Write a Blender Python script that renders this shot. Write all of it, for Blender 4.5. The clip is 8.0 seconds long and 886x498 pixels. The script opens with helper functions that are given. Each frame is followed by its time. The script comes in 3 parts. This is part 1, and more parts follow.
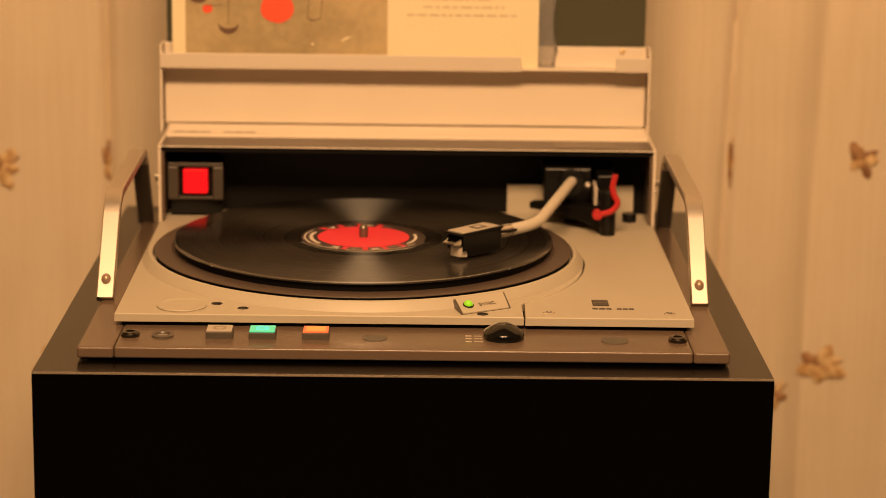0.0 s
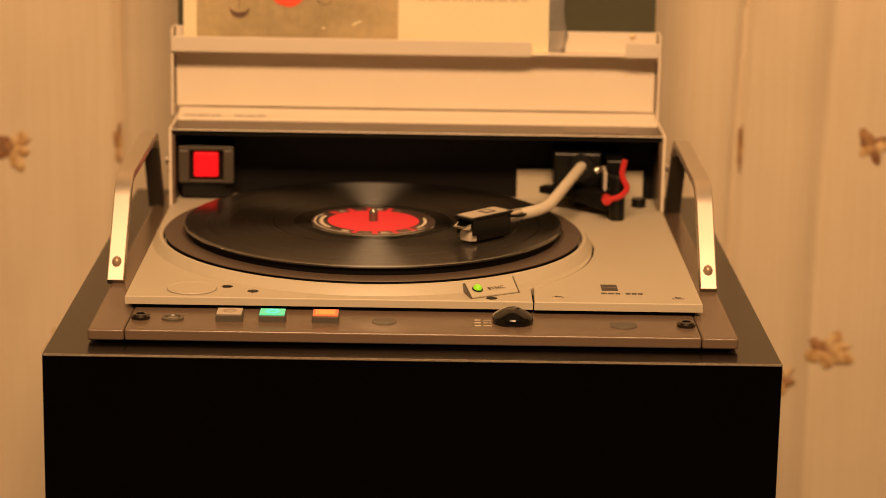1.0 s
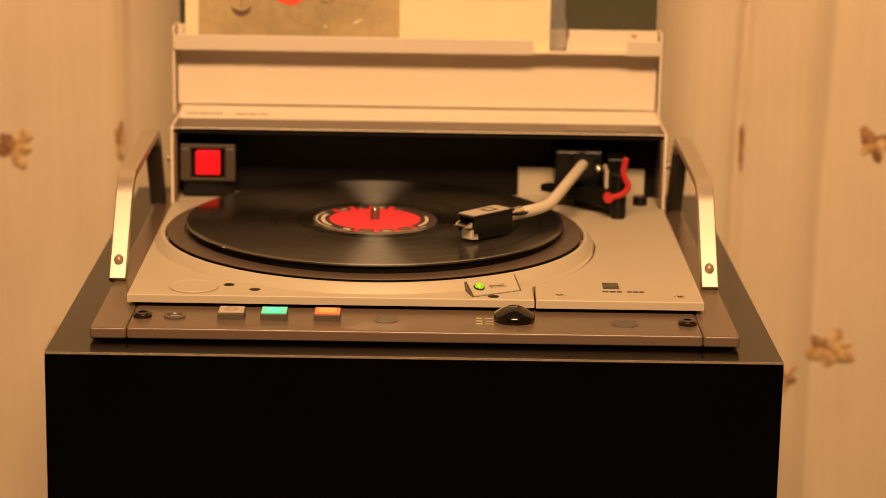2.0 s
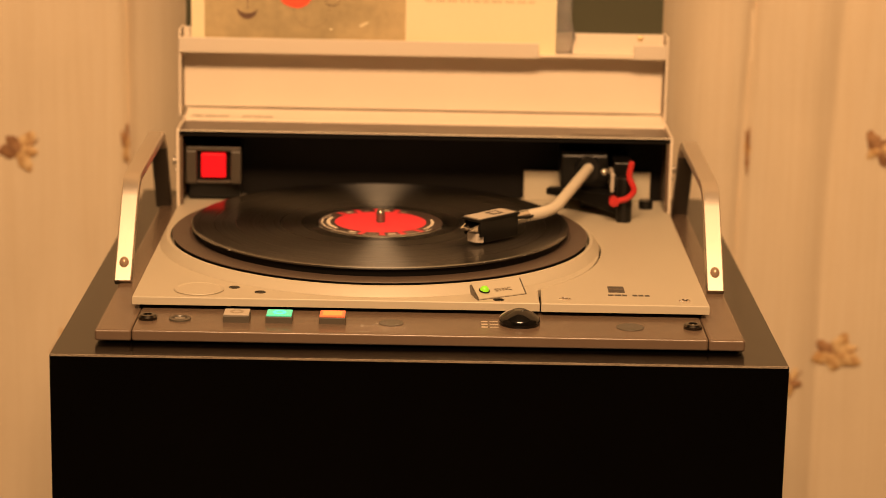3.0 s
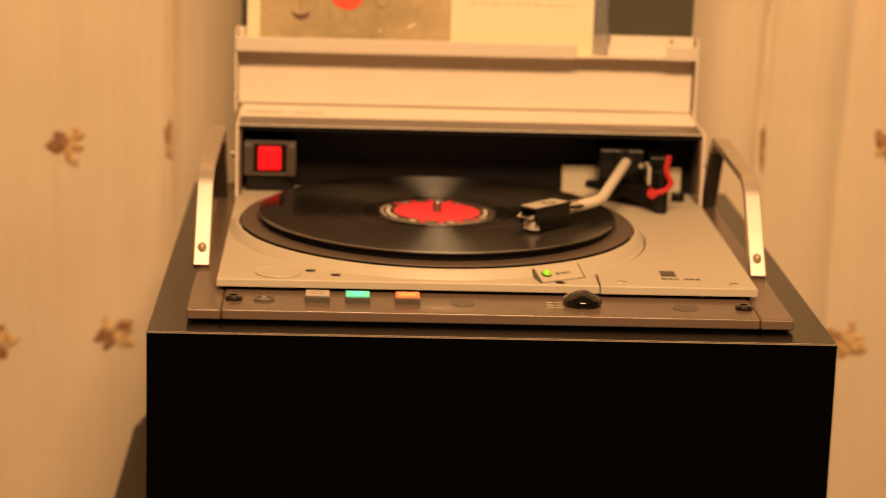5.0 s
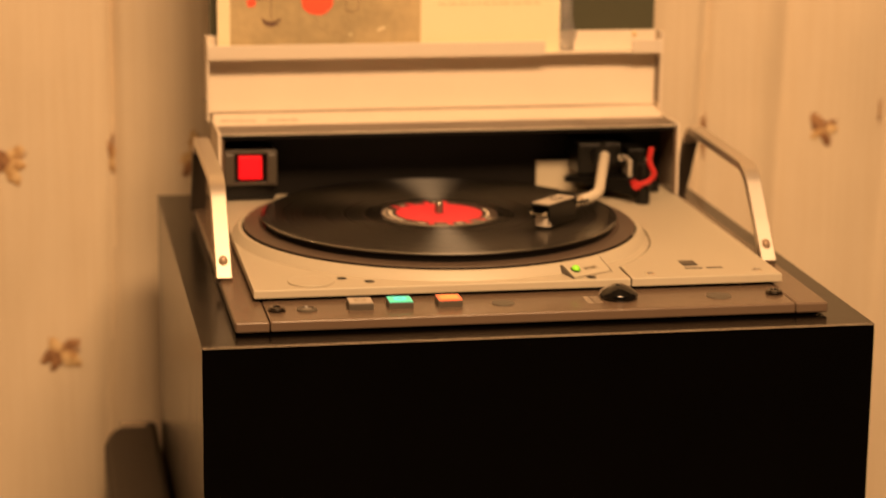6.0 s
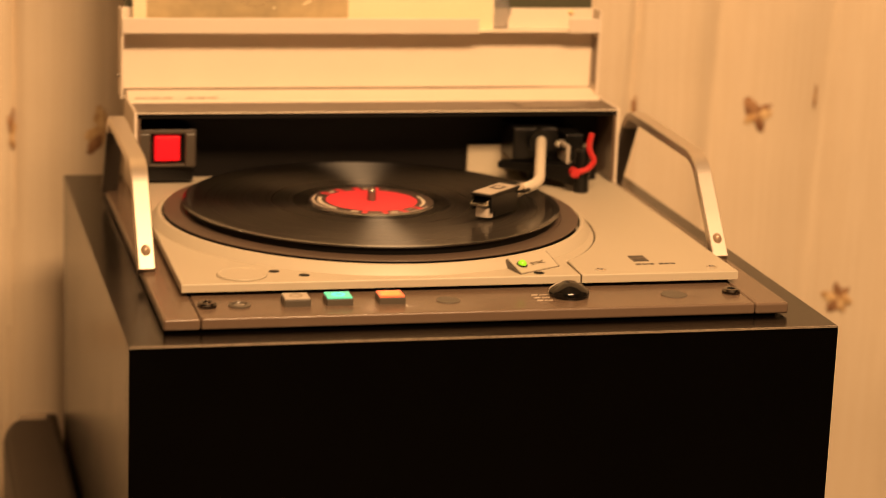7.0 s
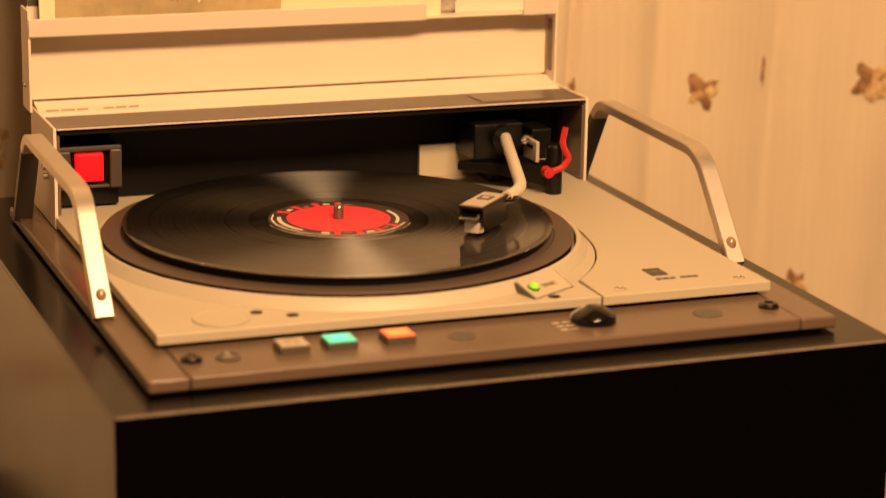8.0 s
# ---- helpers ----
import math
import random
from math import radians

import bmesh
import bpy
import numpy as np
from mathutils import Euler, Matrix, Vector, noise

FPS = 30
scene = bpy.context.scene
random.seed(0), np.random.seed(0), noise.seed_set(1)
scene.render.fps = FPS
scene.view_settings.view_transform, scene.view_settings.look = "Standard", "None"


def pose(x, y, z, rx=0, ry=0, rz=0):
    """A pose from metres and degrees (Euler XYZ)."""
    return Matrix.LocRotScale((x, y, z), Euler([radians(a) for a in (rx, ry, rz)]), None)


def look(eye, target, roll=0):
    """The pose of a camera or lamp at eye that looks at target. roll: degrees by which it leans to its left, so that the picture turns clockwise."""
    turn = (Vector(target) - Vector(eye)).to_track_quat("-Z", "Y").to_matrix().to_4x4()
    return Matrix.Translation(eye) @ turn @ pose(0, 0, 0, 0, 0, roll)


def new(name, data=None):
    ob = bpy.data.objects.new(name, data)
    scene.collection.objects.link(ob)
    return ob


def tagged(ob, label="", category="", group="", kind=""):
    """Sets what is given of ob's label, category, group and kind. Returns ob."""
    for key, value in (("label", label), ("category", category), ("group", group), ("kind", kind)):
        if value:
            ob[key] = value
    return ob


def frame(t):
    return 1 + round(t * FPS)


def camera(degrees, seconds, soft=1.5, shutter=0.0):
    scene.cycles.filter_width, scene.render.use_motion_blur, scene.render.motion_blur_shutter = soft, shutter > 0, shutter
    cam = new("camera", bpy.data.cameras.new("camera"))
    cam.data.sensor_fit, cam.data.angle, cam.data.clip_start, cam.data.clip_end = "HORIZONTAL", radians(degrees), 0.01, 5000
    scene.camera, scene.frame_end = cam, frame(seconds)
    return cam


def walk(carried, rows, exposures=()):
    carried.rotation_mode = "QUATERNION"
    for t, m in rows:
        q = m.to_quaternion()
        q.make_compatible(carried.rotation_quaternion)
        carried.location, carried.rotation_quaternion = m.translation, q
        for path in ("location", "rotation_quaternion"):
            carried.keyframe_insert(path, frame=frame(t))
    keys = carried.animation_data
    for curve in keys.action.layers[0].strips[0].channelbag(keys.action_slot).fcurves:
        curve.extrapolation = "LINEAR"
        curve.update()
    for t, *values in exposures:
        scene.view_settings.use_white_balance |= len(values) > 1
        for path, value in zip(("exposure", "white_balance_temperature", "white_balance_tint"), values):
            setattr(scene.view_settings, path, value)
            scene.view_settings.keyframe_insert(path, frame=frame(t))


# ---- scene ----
cam = camera(21.3, 8.0, soft=0.5, shutter=0.5)
cam.data.dof.use_dof, cam.data.dof.focus_distance, cam.data.dof.aperture_fstop = True, 1.71, 5.6
PATH = [
    (0, (0.005, -1.562, 1.157), (0.031, 0.385, 0.701), 0.8),
    (0.5, (0.004, -1.566, 1.159), (0.025, 0.379, 0.695), 0.9),
    (1, (0.005, -1.567, 1.158), (0.023, 0.377, 0.689), 1.0),
    (1.5, (0.004, -1.569, 1.16), (0.022, 0.374, 0.687), 1.0),
    (3, (0.005, -1.568, 1.159), (0.017, 0.377, 0.69), 1.1),
    (3.5, (-0.008, -1.571, 1.161), (0.008, 0.373, 0.691), 1.5),
    (4, (-0.043, -1.603, 1.165), (-0.01, 0.343, 0.702), 1.1),
    (4.5, (-0.074, -1.664, 1.161), (0.0, 0.281, 0.702), 1.6),
    (4.7, (-0.075, -1.686, 1.163), (-0.017, 0.259, 0.702), 2.3),
    (5.8, (-0.346, -1.65, 1.158), (-0.048, 0.279, 0.719), -0.2),
    (6, (-0.378, -1.653, 1.162), (-0.031, 0.264, 0.707), 0.6),
    (6.5, (-0.394, -1.631, 1.163), (-0.011, 0.273, 0.685), 2.4),
    (7, (-0.421, -1.528, 1.156), (0.048, 0.355, 0.674), 2.2),
    (7.5, (-0.499, -1.366, 1.161), (0.118, 0.474, 0.676), 0.5),
    (8, (-0.532, -1.258, 1.145), (0.151, 0.549, 0.629), 1.0),
]
walk(cam, [(t, look(e, a, r)) for t, e, a, r in PATH], [(0, -0.27), (1.5, -0.18), (3, -0.05), (4.7, -0.01), (6.5, 0.03), (7.5, 0.25), (8, 0.13)])

# ---- light: an evening room, one warm lamp high behind the viewer ----
world = bpy.data.worlds.new("room_world")
world.use_nodes = True
scene.world = world
world.node_tree.nodes["Background"].inputs[0].default_value = (1.0, 0.62, 0.32, 1)
world.node_tree.nodes["Background"].inputs[1].default_value = 0.02
lamp_data = bpy.data.lights.new("room_lamp", "AREA")
lamp_data.shape, lamp_data.size, lamp_data.size_y = "RECTANGLE", 1.00, 0.30
lamp_data.energy, lamp_data.color = 108, (1.0, 0.567, 0.264)
lamp = new("room_lamp", lamp_data)
lamp.matrix_world = look((0.03, -1.42, 2.42), (0.0, 0.45, 0.75))


# ---- materials ----
def mat(name, color, rough=0.5, metal=0.0, grain=0.06, scale=60.0, bump=0.05, blotch=0.08, **extra):
    """Painted, plastic or metal surface: colour with fine grain, large blotches and a little relief."""
    m = bpy.data.materials.new(name)
    m.use_nodes = True
    nt = m.node_tree
    b = nt.nodes["Principled BSDF"]
    co = nt.nodes.new("ShaderNodeTexCoord")
    fine, big = nt.nodes.new("ShaderNodeTexNoise"), nt.nodes.new("ShaderNodeTexNoise")
    fine.inputs["Scale"].default_value, fine.inputs["Detail"].default_value = scale * 14, 4
    big.inputs["Scale"].default_value, big.inputs["Detail"].default_value = scale * 0.25, 3
    mix = nt.nodes.new("ShaderNodeMath")
    mix.operation = "MULTIPLY_ADD"
    mix.inputs[1].default_value = grain
    mul = nt.nodes.new("ShaderNodeMath")
    mul.operation = "MULTIPLY_ADD"
    mul.inputs[1].default_value, mul.inputs[2].default_value = blotch, 1 - (grain + blotch) / 2
    hsv = nt.nodes.new("ShaderNodeHueSaturation")
    hsv.inputs["Color"].default_value = (*color, 1)
    for n in (fine, big):
        nt.links.new(co.outputs["Object"], n.inputs["Vector"])
    nt.links.new(big.outputs[0], mul.inputs[0])
    nt.links.new(fine.outputs[0], mix.inputs[0])
    nt.links.new(mul.outputs[0], mix.inputs[2])
    nt.links.new(mix.outputs[0], hsv.inputs["Value"])
    nt.links.new(hsv.outputs[0], b.inputs["Base Color"])
    ro = nt.nodes.new("ShaderNodeMapRange")
    ro.inputs["To Min"].default_value, ro.inputs["To Max"].default_value = rough * 0.85, min(1, rough * 1.15)
    nt.links.new(big.outputs[0], ro.inputs["Value"])
    nt.links.new(ro.outputs[0], b.inputs["Roughness"])
    b.inputs["Metallic"].default_value = metal
    if bump:
        bp = nt.nodes.new("ShaderNodeBump")
        bp.inputs["Strength"].default_value, bp.inputs["Distance"].default_value = bump, 0.0004
        nt.links.new(fine.outputs[0], bp.inputs["Height"])
        nt.links.new(bp.outputs[0], b.inputs["Normal"])
    for key, value in extra.items():
        b.inputs[key.replace("_", " ")].default_value = value
    return m


def glow(name, color, strength, base=None):
    m = mat(name, base or color, 0.35, bump=0.0)
    b = m.node_tree.nodes["Principled BSDF"]
    b.inputs["Emission Color"].default_value = (*color, 1)
    b.inputs["Emission Strength"].default_value = strength
    return m


M_BLACK = mat("black_lacquer", (0.0010, 0.0008, 0.0007), 0.215, grain=0.3, blotch=0.25, bump=0.03, Specular_IOR_Level=0.40)
M_BASE = mat("brown_grey_paint", (0.124, 0.086, 0.061), 0.26, grain=0.12, bump=0.15)
M_DECK = mat("beige_deck_paint", (0.43, 0.385, 0.30), 0.45, grain=0.08, bump=0.12)
M_LID = mat("cream_lid_paint", (0.68, 0.598, 0.492), 0.5, grain=0.05, bump=0.06)
M_LEDGE = mat("pale_ledge_paint", (0.60, 0.53, 0.44), 0.5, grain=0.05, bump=0.06)
M_HOUSING = mat("dark_brown_plate_paint", (0.085, 0.060, 0.044), 0.34, grain=0.12, bump=0.1, Specular_IOR_Level=0.35)
M_BEZEL = mat("charcoal_plastic", (0.060, 0.049, 0.038), 0.4, grain=0.15)
M_PLATE = mat("pale_brown_plate", (0.15, 0.115, 0.086), 0.4)
M_ALU = mat("brushed_aluminium", (0.66, 0.61, 0.55), 0.43, 1.0, grain=0.1, scale=90, bump=0.05)
M_NICKEL = mat("dull_nickel", (0.34, 0.30, 0.25), 0.35, 0.35, bump=0.02)
M_DARKNICKEL = mat("dark_nickel", (0.20, 0.17, 0.14), 0.25, 0.7, bump=0.0)
M_DARKSTEEL = mat("blackened_steel", (0.10, 0.09, 0.08), 0.22, 1.0, bump=0.0)
# gloss line of the cabinet edge put into colour; also the case's top patch
M_PALE = mat("edge_highlight", (0.28, 0.23, 0.175), 0.28, grain=0.5, scale=30, bump=0.1)
M_FAINT = mat("faint_grey_print", (0.31, 0.26, 0.195), 0.5, bump=0)
M_CARDINK = mat("faded_brown_print", (0.60, 0.50, 0.33), 0.55, bump=0)
M_DISC = mat("orange_red_print", (0.80, 0.10, 0.05), 0.45, bump=0)
M_PLUM = mat("plum_print", (0.13, 0.075, 0.05), 0.45, bump=0)
M_WRAP = mat("clear_plastic_wrap", (0.85, 0.83, 0.80), 0.16, bump=0.0, Transmission_Weight=0.85)
M_CHROME = mat("chrome", (0.8, 0.78, 0.75), 0.15, 1.0, bump=0.0)
M_PLATTER = mat("brown_platter_rubber", (0.072, 0.050, 0.038), 0.5, grain=0.15)
M_RUBBER = mat("black_rubber", (0.004, 0.0035, 0.0033), 0.6, grain=0.3, Specular_IOR_Level=0.2)
M_PLASTIC = mat("black_plastic", (0.005, 0.0048, 0.0045), 0.3, grain=0.2, bump=0.02, Specular_IOR_Level=0.3)
M_KNOB = mat("glossy_black_plastic", (0.004, 0.0038, 0.0036), 0.1, grain=0.2, bump=0.0)
M_FELT = mat("black_housing", (0.0055, 0.0045, 0.0042), 0.6, grain=0.3, Specular_IOR_Level=0.12)
M_GREY = mat("dark_grey_plastic", (0.075, 0.064, 0.05), 0.4, grain=0.15)
M_ARM = mat("ivory_arm_paint", (0.55, 0.50, 0.41), 0.38, grain=0.05, bump=0.03)
M_RED = mat("red_plastic", (0.45, 0.022, 0.022), 0.35, bump=0.02)
M_SWITCH = glow("lit_red_button", (1.0, 0.008, 0.012), 0.75, (0.5, 0.006, 0.01))
M_SWITCH.node_tree.nodes["Principled BSDF"].inputs["Specular IOR Level"].default_value = 0.15
M_LED = glow("green_led", (0.34, 0.85, 0.01), 0.42, (0.2, 0.5, 0.03))
M_GREEN = glow("lit_green_key", (0.03, 0.85, 0.42), 0.62, (0.1, 0.45, 0.28))
M_AQUA = glow("lit_aqua_symbol", (0.04, 0.80, 0.85), 0.8, (0.1, 0.45, 0.5))
M_AMBER = glow("lit_amber_symbol", (1.0, 0.27, 0.045), 0.8, (0.6, 0.22, 0.06))
M_ORANGE = glow("lit_orange_key", (1.0, 0.11, 0.035), 0.75, (0.6, 0.15, 0.06))
M_KEY = mat("grey_key", (0.42, 0.37, 0.31), 0.4)
M_INK = mat("dark_print", (0.05, 0.042, 0.035), 0.5, bump=0)
M_WHITEINK = mat("white_print", (0.46, 0.40, 0.32), 0.5, bump=0)
M_LABEL = mat("red_label_paper", (0.70, 0.032, 0.055), 0.45, grain=0.08, bump=0.02)
M_LABELDARK = mat("dark_label_paper", (0.035, 0.022, 0.02), 0.4, bump=0.02)
M_LABELPINK = mat("pale_label_print", (0.62, 0.55, 0.46), 0.45, bump=0)
M_PANE = mat("smoked_acrylic", (0.075, 0.075, 0.05), 0.2, grain=0.1, bump=0.0)
M_PAPER = mat("cream_sleeve_card", (0.78, 0.69, 0.47), 0.55, grain=0.05, scale=20, bump=0.05, blotch=0.12)
M_CASE = mat("dark_leatherette", (0.024, 0.017, 0.012), 0.55, grain=0.3, scale=25, bump=0.3, Specular_IOR_Level=0.3)
M_WALL = mat("brown_wall_paint", (0.09, 0.068, 0.05), 0.8, scale=6)
# lighter than the other walls to bounce fill onto the left side
M_FILLWALL = mat("beige_fill_wall", (0.22, 0.175, 0.13), 0.8, scale=6)
M_CEIL = mat("grey_ceiling_paint", (0.28, 0.26, 0.23), 0.85, scale=6)
M_FLOOR = mat("dark_carpet", (0.012, 0.009, 0.007), 0.9, scale=10, grain=0.3)


def thread_mat(name, dark, light):
    """Stitched thread, mottled between two tones."""
    m = mat(name, light, 0.65, grain=0.3, scale=400, bump=0.5, blotch=0.3)
    nt = m.node_tree
    co, n, r = nt.nodes.new("ShaderNodeTexCoord"), nt.nodes.new("ShaderNodeTexNoise"), nt.nodes.new("ShaderNodeValToRGB")
    n.inputs["Scale"].default_value, n.inputs["Detail"].default_value = 130, 4
    r.color_ramp.elements[0].color, r.color_ramp.elements[0].position = (*dark, 1), 0.40
    r.color_ramp.elements[1].color, r.color_ramp.elements[1].position = (*light, 1), 0.62
    nt.links.new(co.outputs["Object"], n.inputs["Vector"])
    nt.links.new(n.outputs[0], r.inputs[0])
    hsv = next(k for k in nt.nodes if k.bl_idname == "ShaderNodeHueSaturation")
    nt.links.new(r.outputs[0], hsv.inputs["Color"])
    return m


M_PETALDARK = thread_mat("brown_embroidery", (0.20, 0.095, 0.042), (0.37, 0.205, 0.095))
M_PETALGOLD = thread_mat("gold_embroidery", (0.44, 0.26, 0.105), (0.66, 0.49, 0.27))
M_BOLT = mat("brown_steel", (0.33, 0.24, 0.165), 0.30, 0.3, bump=0.0)
M_PRINT = mat("grey_brown_print", (0.17, 0.14, 0.10), 0.5, bump=0)
M_BRASS = mat("brass", (0.70, 0.54, 0.30), 0.35, 0.4, bump=0.0)


def curtain_mat():
    m = mat("cream_curtain_cloth", (0.62, 0.52, 0.385), 0.75, grain=0.10, scale=30, bump=0.3, blotch=0.2)
    nt = m.node_tree
    b = nt.nodes["Principled BSDF"]
    b.inputs["Sheen Weight"].default_value = 0.15
    # slubs: faint upright streaks of thicker and thinner yarn
    hsv = next(k for k in nt.nodes if k.bl_idname == "ShaderNodeHueSaturation")
    co, mp, n, r = (nt.nodes.new("ShaderNode" + k) for k in ("TexCoord", "Mapping", "TexNoise", "ValToRGB"))
    mp.inputs["Scale"].default_value = (210, 210, 7)
    n.inputs["Scale"].default_value, n.inputs["Detail"].default_value = 1.0, 3
    r.color_ramp.elements[0].color, r.color_ramp.elements[0].position = (0.605, 0.502, 0.365, 1), 0.34
    r.color_ramp.elements[1].color, r.color_ramp.elements[1].position = (0.632, 0.534, 0.400, 1), 0.66
    nt.links.new(co.outputs["Object"], mp.inputs["Vector"])
    nt.links.new(mp.outputs[0], n.inputs["Vector"])
    nt.links.new(n.outputs[0], r.inputs[0])
    nt.links.new(r.outputs[0], hsv.inputs["Color"])
    return m


M_CURTAIN = curtain_mat()


def vinyl_mat():
    """Pressed grooves: rings of varying gloss, smeared round the spindle."""
    m = bpy.data.materials.new("black_vinyl")
    m.use_nodes = True
    nt = m.node_tree
    co = nt.nodes.new("ShaderNodeTexCoord")
    ln = nt.nodes.new("ShaderNodeVectorMath")
    ln.operation = "LENGTH"
    sep, comb = nt.nodes.new("ShaderNodeSeparateXYZ"), nt.nodes.new("ShaderNodeCombineXYZ")
    nt.links.new(co.outputs["Object"], sep.inputs[0])
    nt.links.new(sep.outputs[0], comb.inputs[0])
    nt.links.new(sep.outputs[1], comb.inputs[1])
    nt.links.new(comb.outputs[0], ln.inputs[0])
    ring = nt.nodes.new("ShaderNodeTexNoise")
    ring.noise_dimensions = "1D"
    ring.inputs["Scale"].default_value, ring.inputs["Detail"].default_value = 420, 5
    nt.links.new(ln.outputs["Value"], ring.inputs["W"])
    tan = nt.nodes.new("ShaderNodeTangent")
    tan.direction_type, tan.axis = "RADIAL", "Z"
    body = nt.nodes.new("ShaderNodeBsdfDiffuse")
    body.inputs["Color"].default_value = (0.004, 0.0035, 0.0032, 1)

    def ranged(source, lo, hi, to_lo, to_hi):
        r = nt.nodes.new("ShaderNodeMapRange")
        for key, v in (("From Min", lo), ("From Max", hi), ("To Min", to_lo), ("To Max", to_hi)):
            r.inputs[key].default_value = v
        nt.links.new(source, r.inputs["Value"])
        return r.outputs[0]

    def times(p, q):
        r = nt.nodes.new("ShaderNodeMath")
        r.operation = "MULTIPLY"
        nt.links.new(p, r.inputs[0])
        nt.links.new(q, r.inputs[1])
        return r.outputs[0]

    def gloss(rough, aniso, strength):
        g = nt.nodes.new("ShaderNodeBsdfAnisotropic")
        g.distribution = "BECKMANN"
        g.inputs["Roughness"].default_value, g.inputs["Anisotropy"].default_value = rough, aniso
        nt.links.new(tan.outputs[0], g.inputs["Tangent"])
        nt.links.new(strength, g.inputs["Color"])
        return g

    # flat lands mirror the surroundings, most of all on the smooth run-out; groove walls smear the lamp into a streak
    land = times(ranged(ln.outputs["Value"], 0.0615, 0.0625, 0.42, 0.19), ranged(ring.outputs[0], 0.3, 0.7, 1.07, 0.93))
    wall_share = times(ranged(ln.outputs["Value"], 0.0615, 0.0625, 0.045, 0.072), ranged(ring.outputs[0], 0.3, 0.7, 0.86, 1.14))
    flat, walls = gloss(0.13, 0.2, land), gloss(0.68, 0.62, wall_share)
    nt.links.new(ranged(ln.outputs["Value"], 0.0615, 0.0625, 0.07, 0.11), flat.inputs["Roughness"])
    add1, add2 = nt.nodes.new("ShaderNodeAddShader"), nt.nodes.new("ShaderNodeAddShader")
    nt.links.new(flat.outputs[0], add1.inputs[0])
    nt.links.new(walls.outputs[0], add1.inputs[1])
    nt.links.new(add1.outputs[0], add2.inputs[0])
    nt.links.new(body.outputs[0], add2.inputs[1])
    nt.links.new(add2.outputs[0], nt.nodes["Material Output"].inputs["Surface"])
    return m


M_VINYL = vinyl_mat()


def art_mat():
    """The painted half of the sleeve: muddy olive and ochre washes."""
    m = bpy.data.materials.new("olive_sleeve_print")
    m.use_nodes = True
    nt = m.node_tree
    b = nt.nodes["Principled BSDF"]
    co = nt.nodes.new("ShaderNodeTexCoord")
    n1, n2 = nt.nodes.new("ShaderNodeTexNoise"), nt.nodes.new("ShaderNodeTexNoise")
    n1.inputs["Scale"].default_value, n1.inputs["Detail"].default_value = 14, 5
    n2.inputs["Scale"].default_value, n2.inputs["Detail"].default_value = 150, 4
    r = nt.nodes.new("ShaderNodeValToRGB")
    r.color_ramp.elements[0].color, r.color_ramp.elements[0].position = (0.25, 0.205, 0.115, 1), 0.32
    r.color_ramp.elements[1].color, r.color_ramp.elements[1].position = (0.48, 0.375, 0.21, 1), 0.68
    add = nt.nodes.new("ShaderNodeMath")
    add.operation = "MULTIPLY_ADD"
    add.inputs[1].default_value = 0.25
    sub = nt.nodes.new("ShaderNodeMath")
    sub.operation = "SUBTRACT"
    sub.inputs[1].default_value = 0.12
    for n in (n1, n2):
        nt.links.new(co.outputs["Object"], n.inputs["Vector"])
    nt.links.new(n2.outputs[0], add.inputs[0])
    nt.links.new(n1.outputs[0], sub.inputs[0])
    nt.links.new(sub.outputs[0], add.inputs[2])
    nt.links.new(add.outputs[0], r.inputs[0])
    nt.links.new(r.outputs[0], b.inputs["Base Color"])
    b.inputs["Roughness"].default_value = 0.45
    return m


M_ART = art_mat()


# ---- building helpers ----
def mesh_of(name, bm, material):
    bmesh.ops.recalc_face_normals(bm, faces=bm.faces)
    area = {f: f.calc_area() for f in bm.faces}
    for f in bm.faces:
        f.smooth = True
    for e in bm.edges:
        if len(e.link_faces) == 2:
            a, b = sorted(area[f] for f in e.link_faces)
            turn = e.calc_face_angle(0.0)
            e.smooth = not (turn > radians(40) or turn > radians(8) and b > 5 * a)
    me = bpy.data.meshes.new(name)
    bm.to_mesh(me)
    bm.free()
    me.materials.append(material)
    return me


def part(name, bm, material, parent=None, label=""):
    """One mesh object, linked under a thing or a part; its vertices are in world metres."""
    me = mesh_of(name, bm, material)
    ob = new(name, me)
    if parent is not None:
        ob.parent = parent
        ob.matrix_parent_inverse = parent_world(parent).inverted()
    if label:
        ob["label"] = label
    return ob


def parent_world(ob):
    m = ob.matrix_basis.copy()
    if ob.parent is not None:
        m = parent_world(ob.parent) @ ob.matrix_parent_inverse @ m
    return m


def thing(name, at, label, category, group="", kind=""):
    ob = new(name)
    ob.empty_display_size = 0.02
    ob.location = at
    return tagged(ob, label, category, group, kind)


def join(*bms):
    out = bms[0]
    for b in bms[1:]:
        me = bpy.data.meshes.new("tmp")
        b.to_mesh(me)
        b.free()
        out.from_mesh(me)
        bpy.data.meshes.remove(me)
    return out


def moved(bm, m):
    bm.transform(m)
    return bm


def box(x0, x1, y0, y1, z0, z1, bevel=0.0, segs=2):
    bm = bmesh.new()
    bmesh.ops.create_cube(bm, size=1)
    bm.transform(Matrix.LocRotScale(((x0 + x1) / 2, (y0 + y1) / 2, (z0 + z1) / 2), None, (x1 - x0, y1 - y0, z1 - z0)))
    if bevel:
        bmesh.ops.bevel(bm, geom=list(bm.edges), offset=bevel, segments=segs, affect="EDGES", profile=0.5)
    return bm


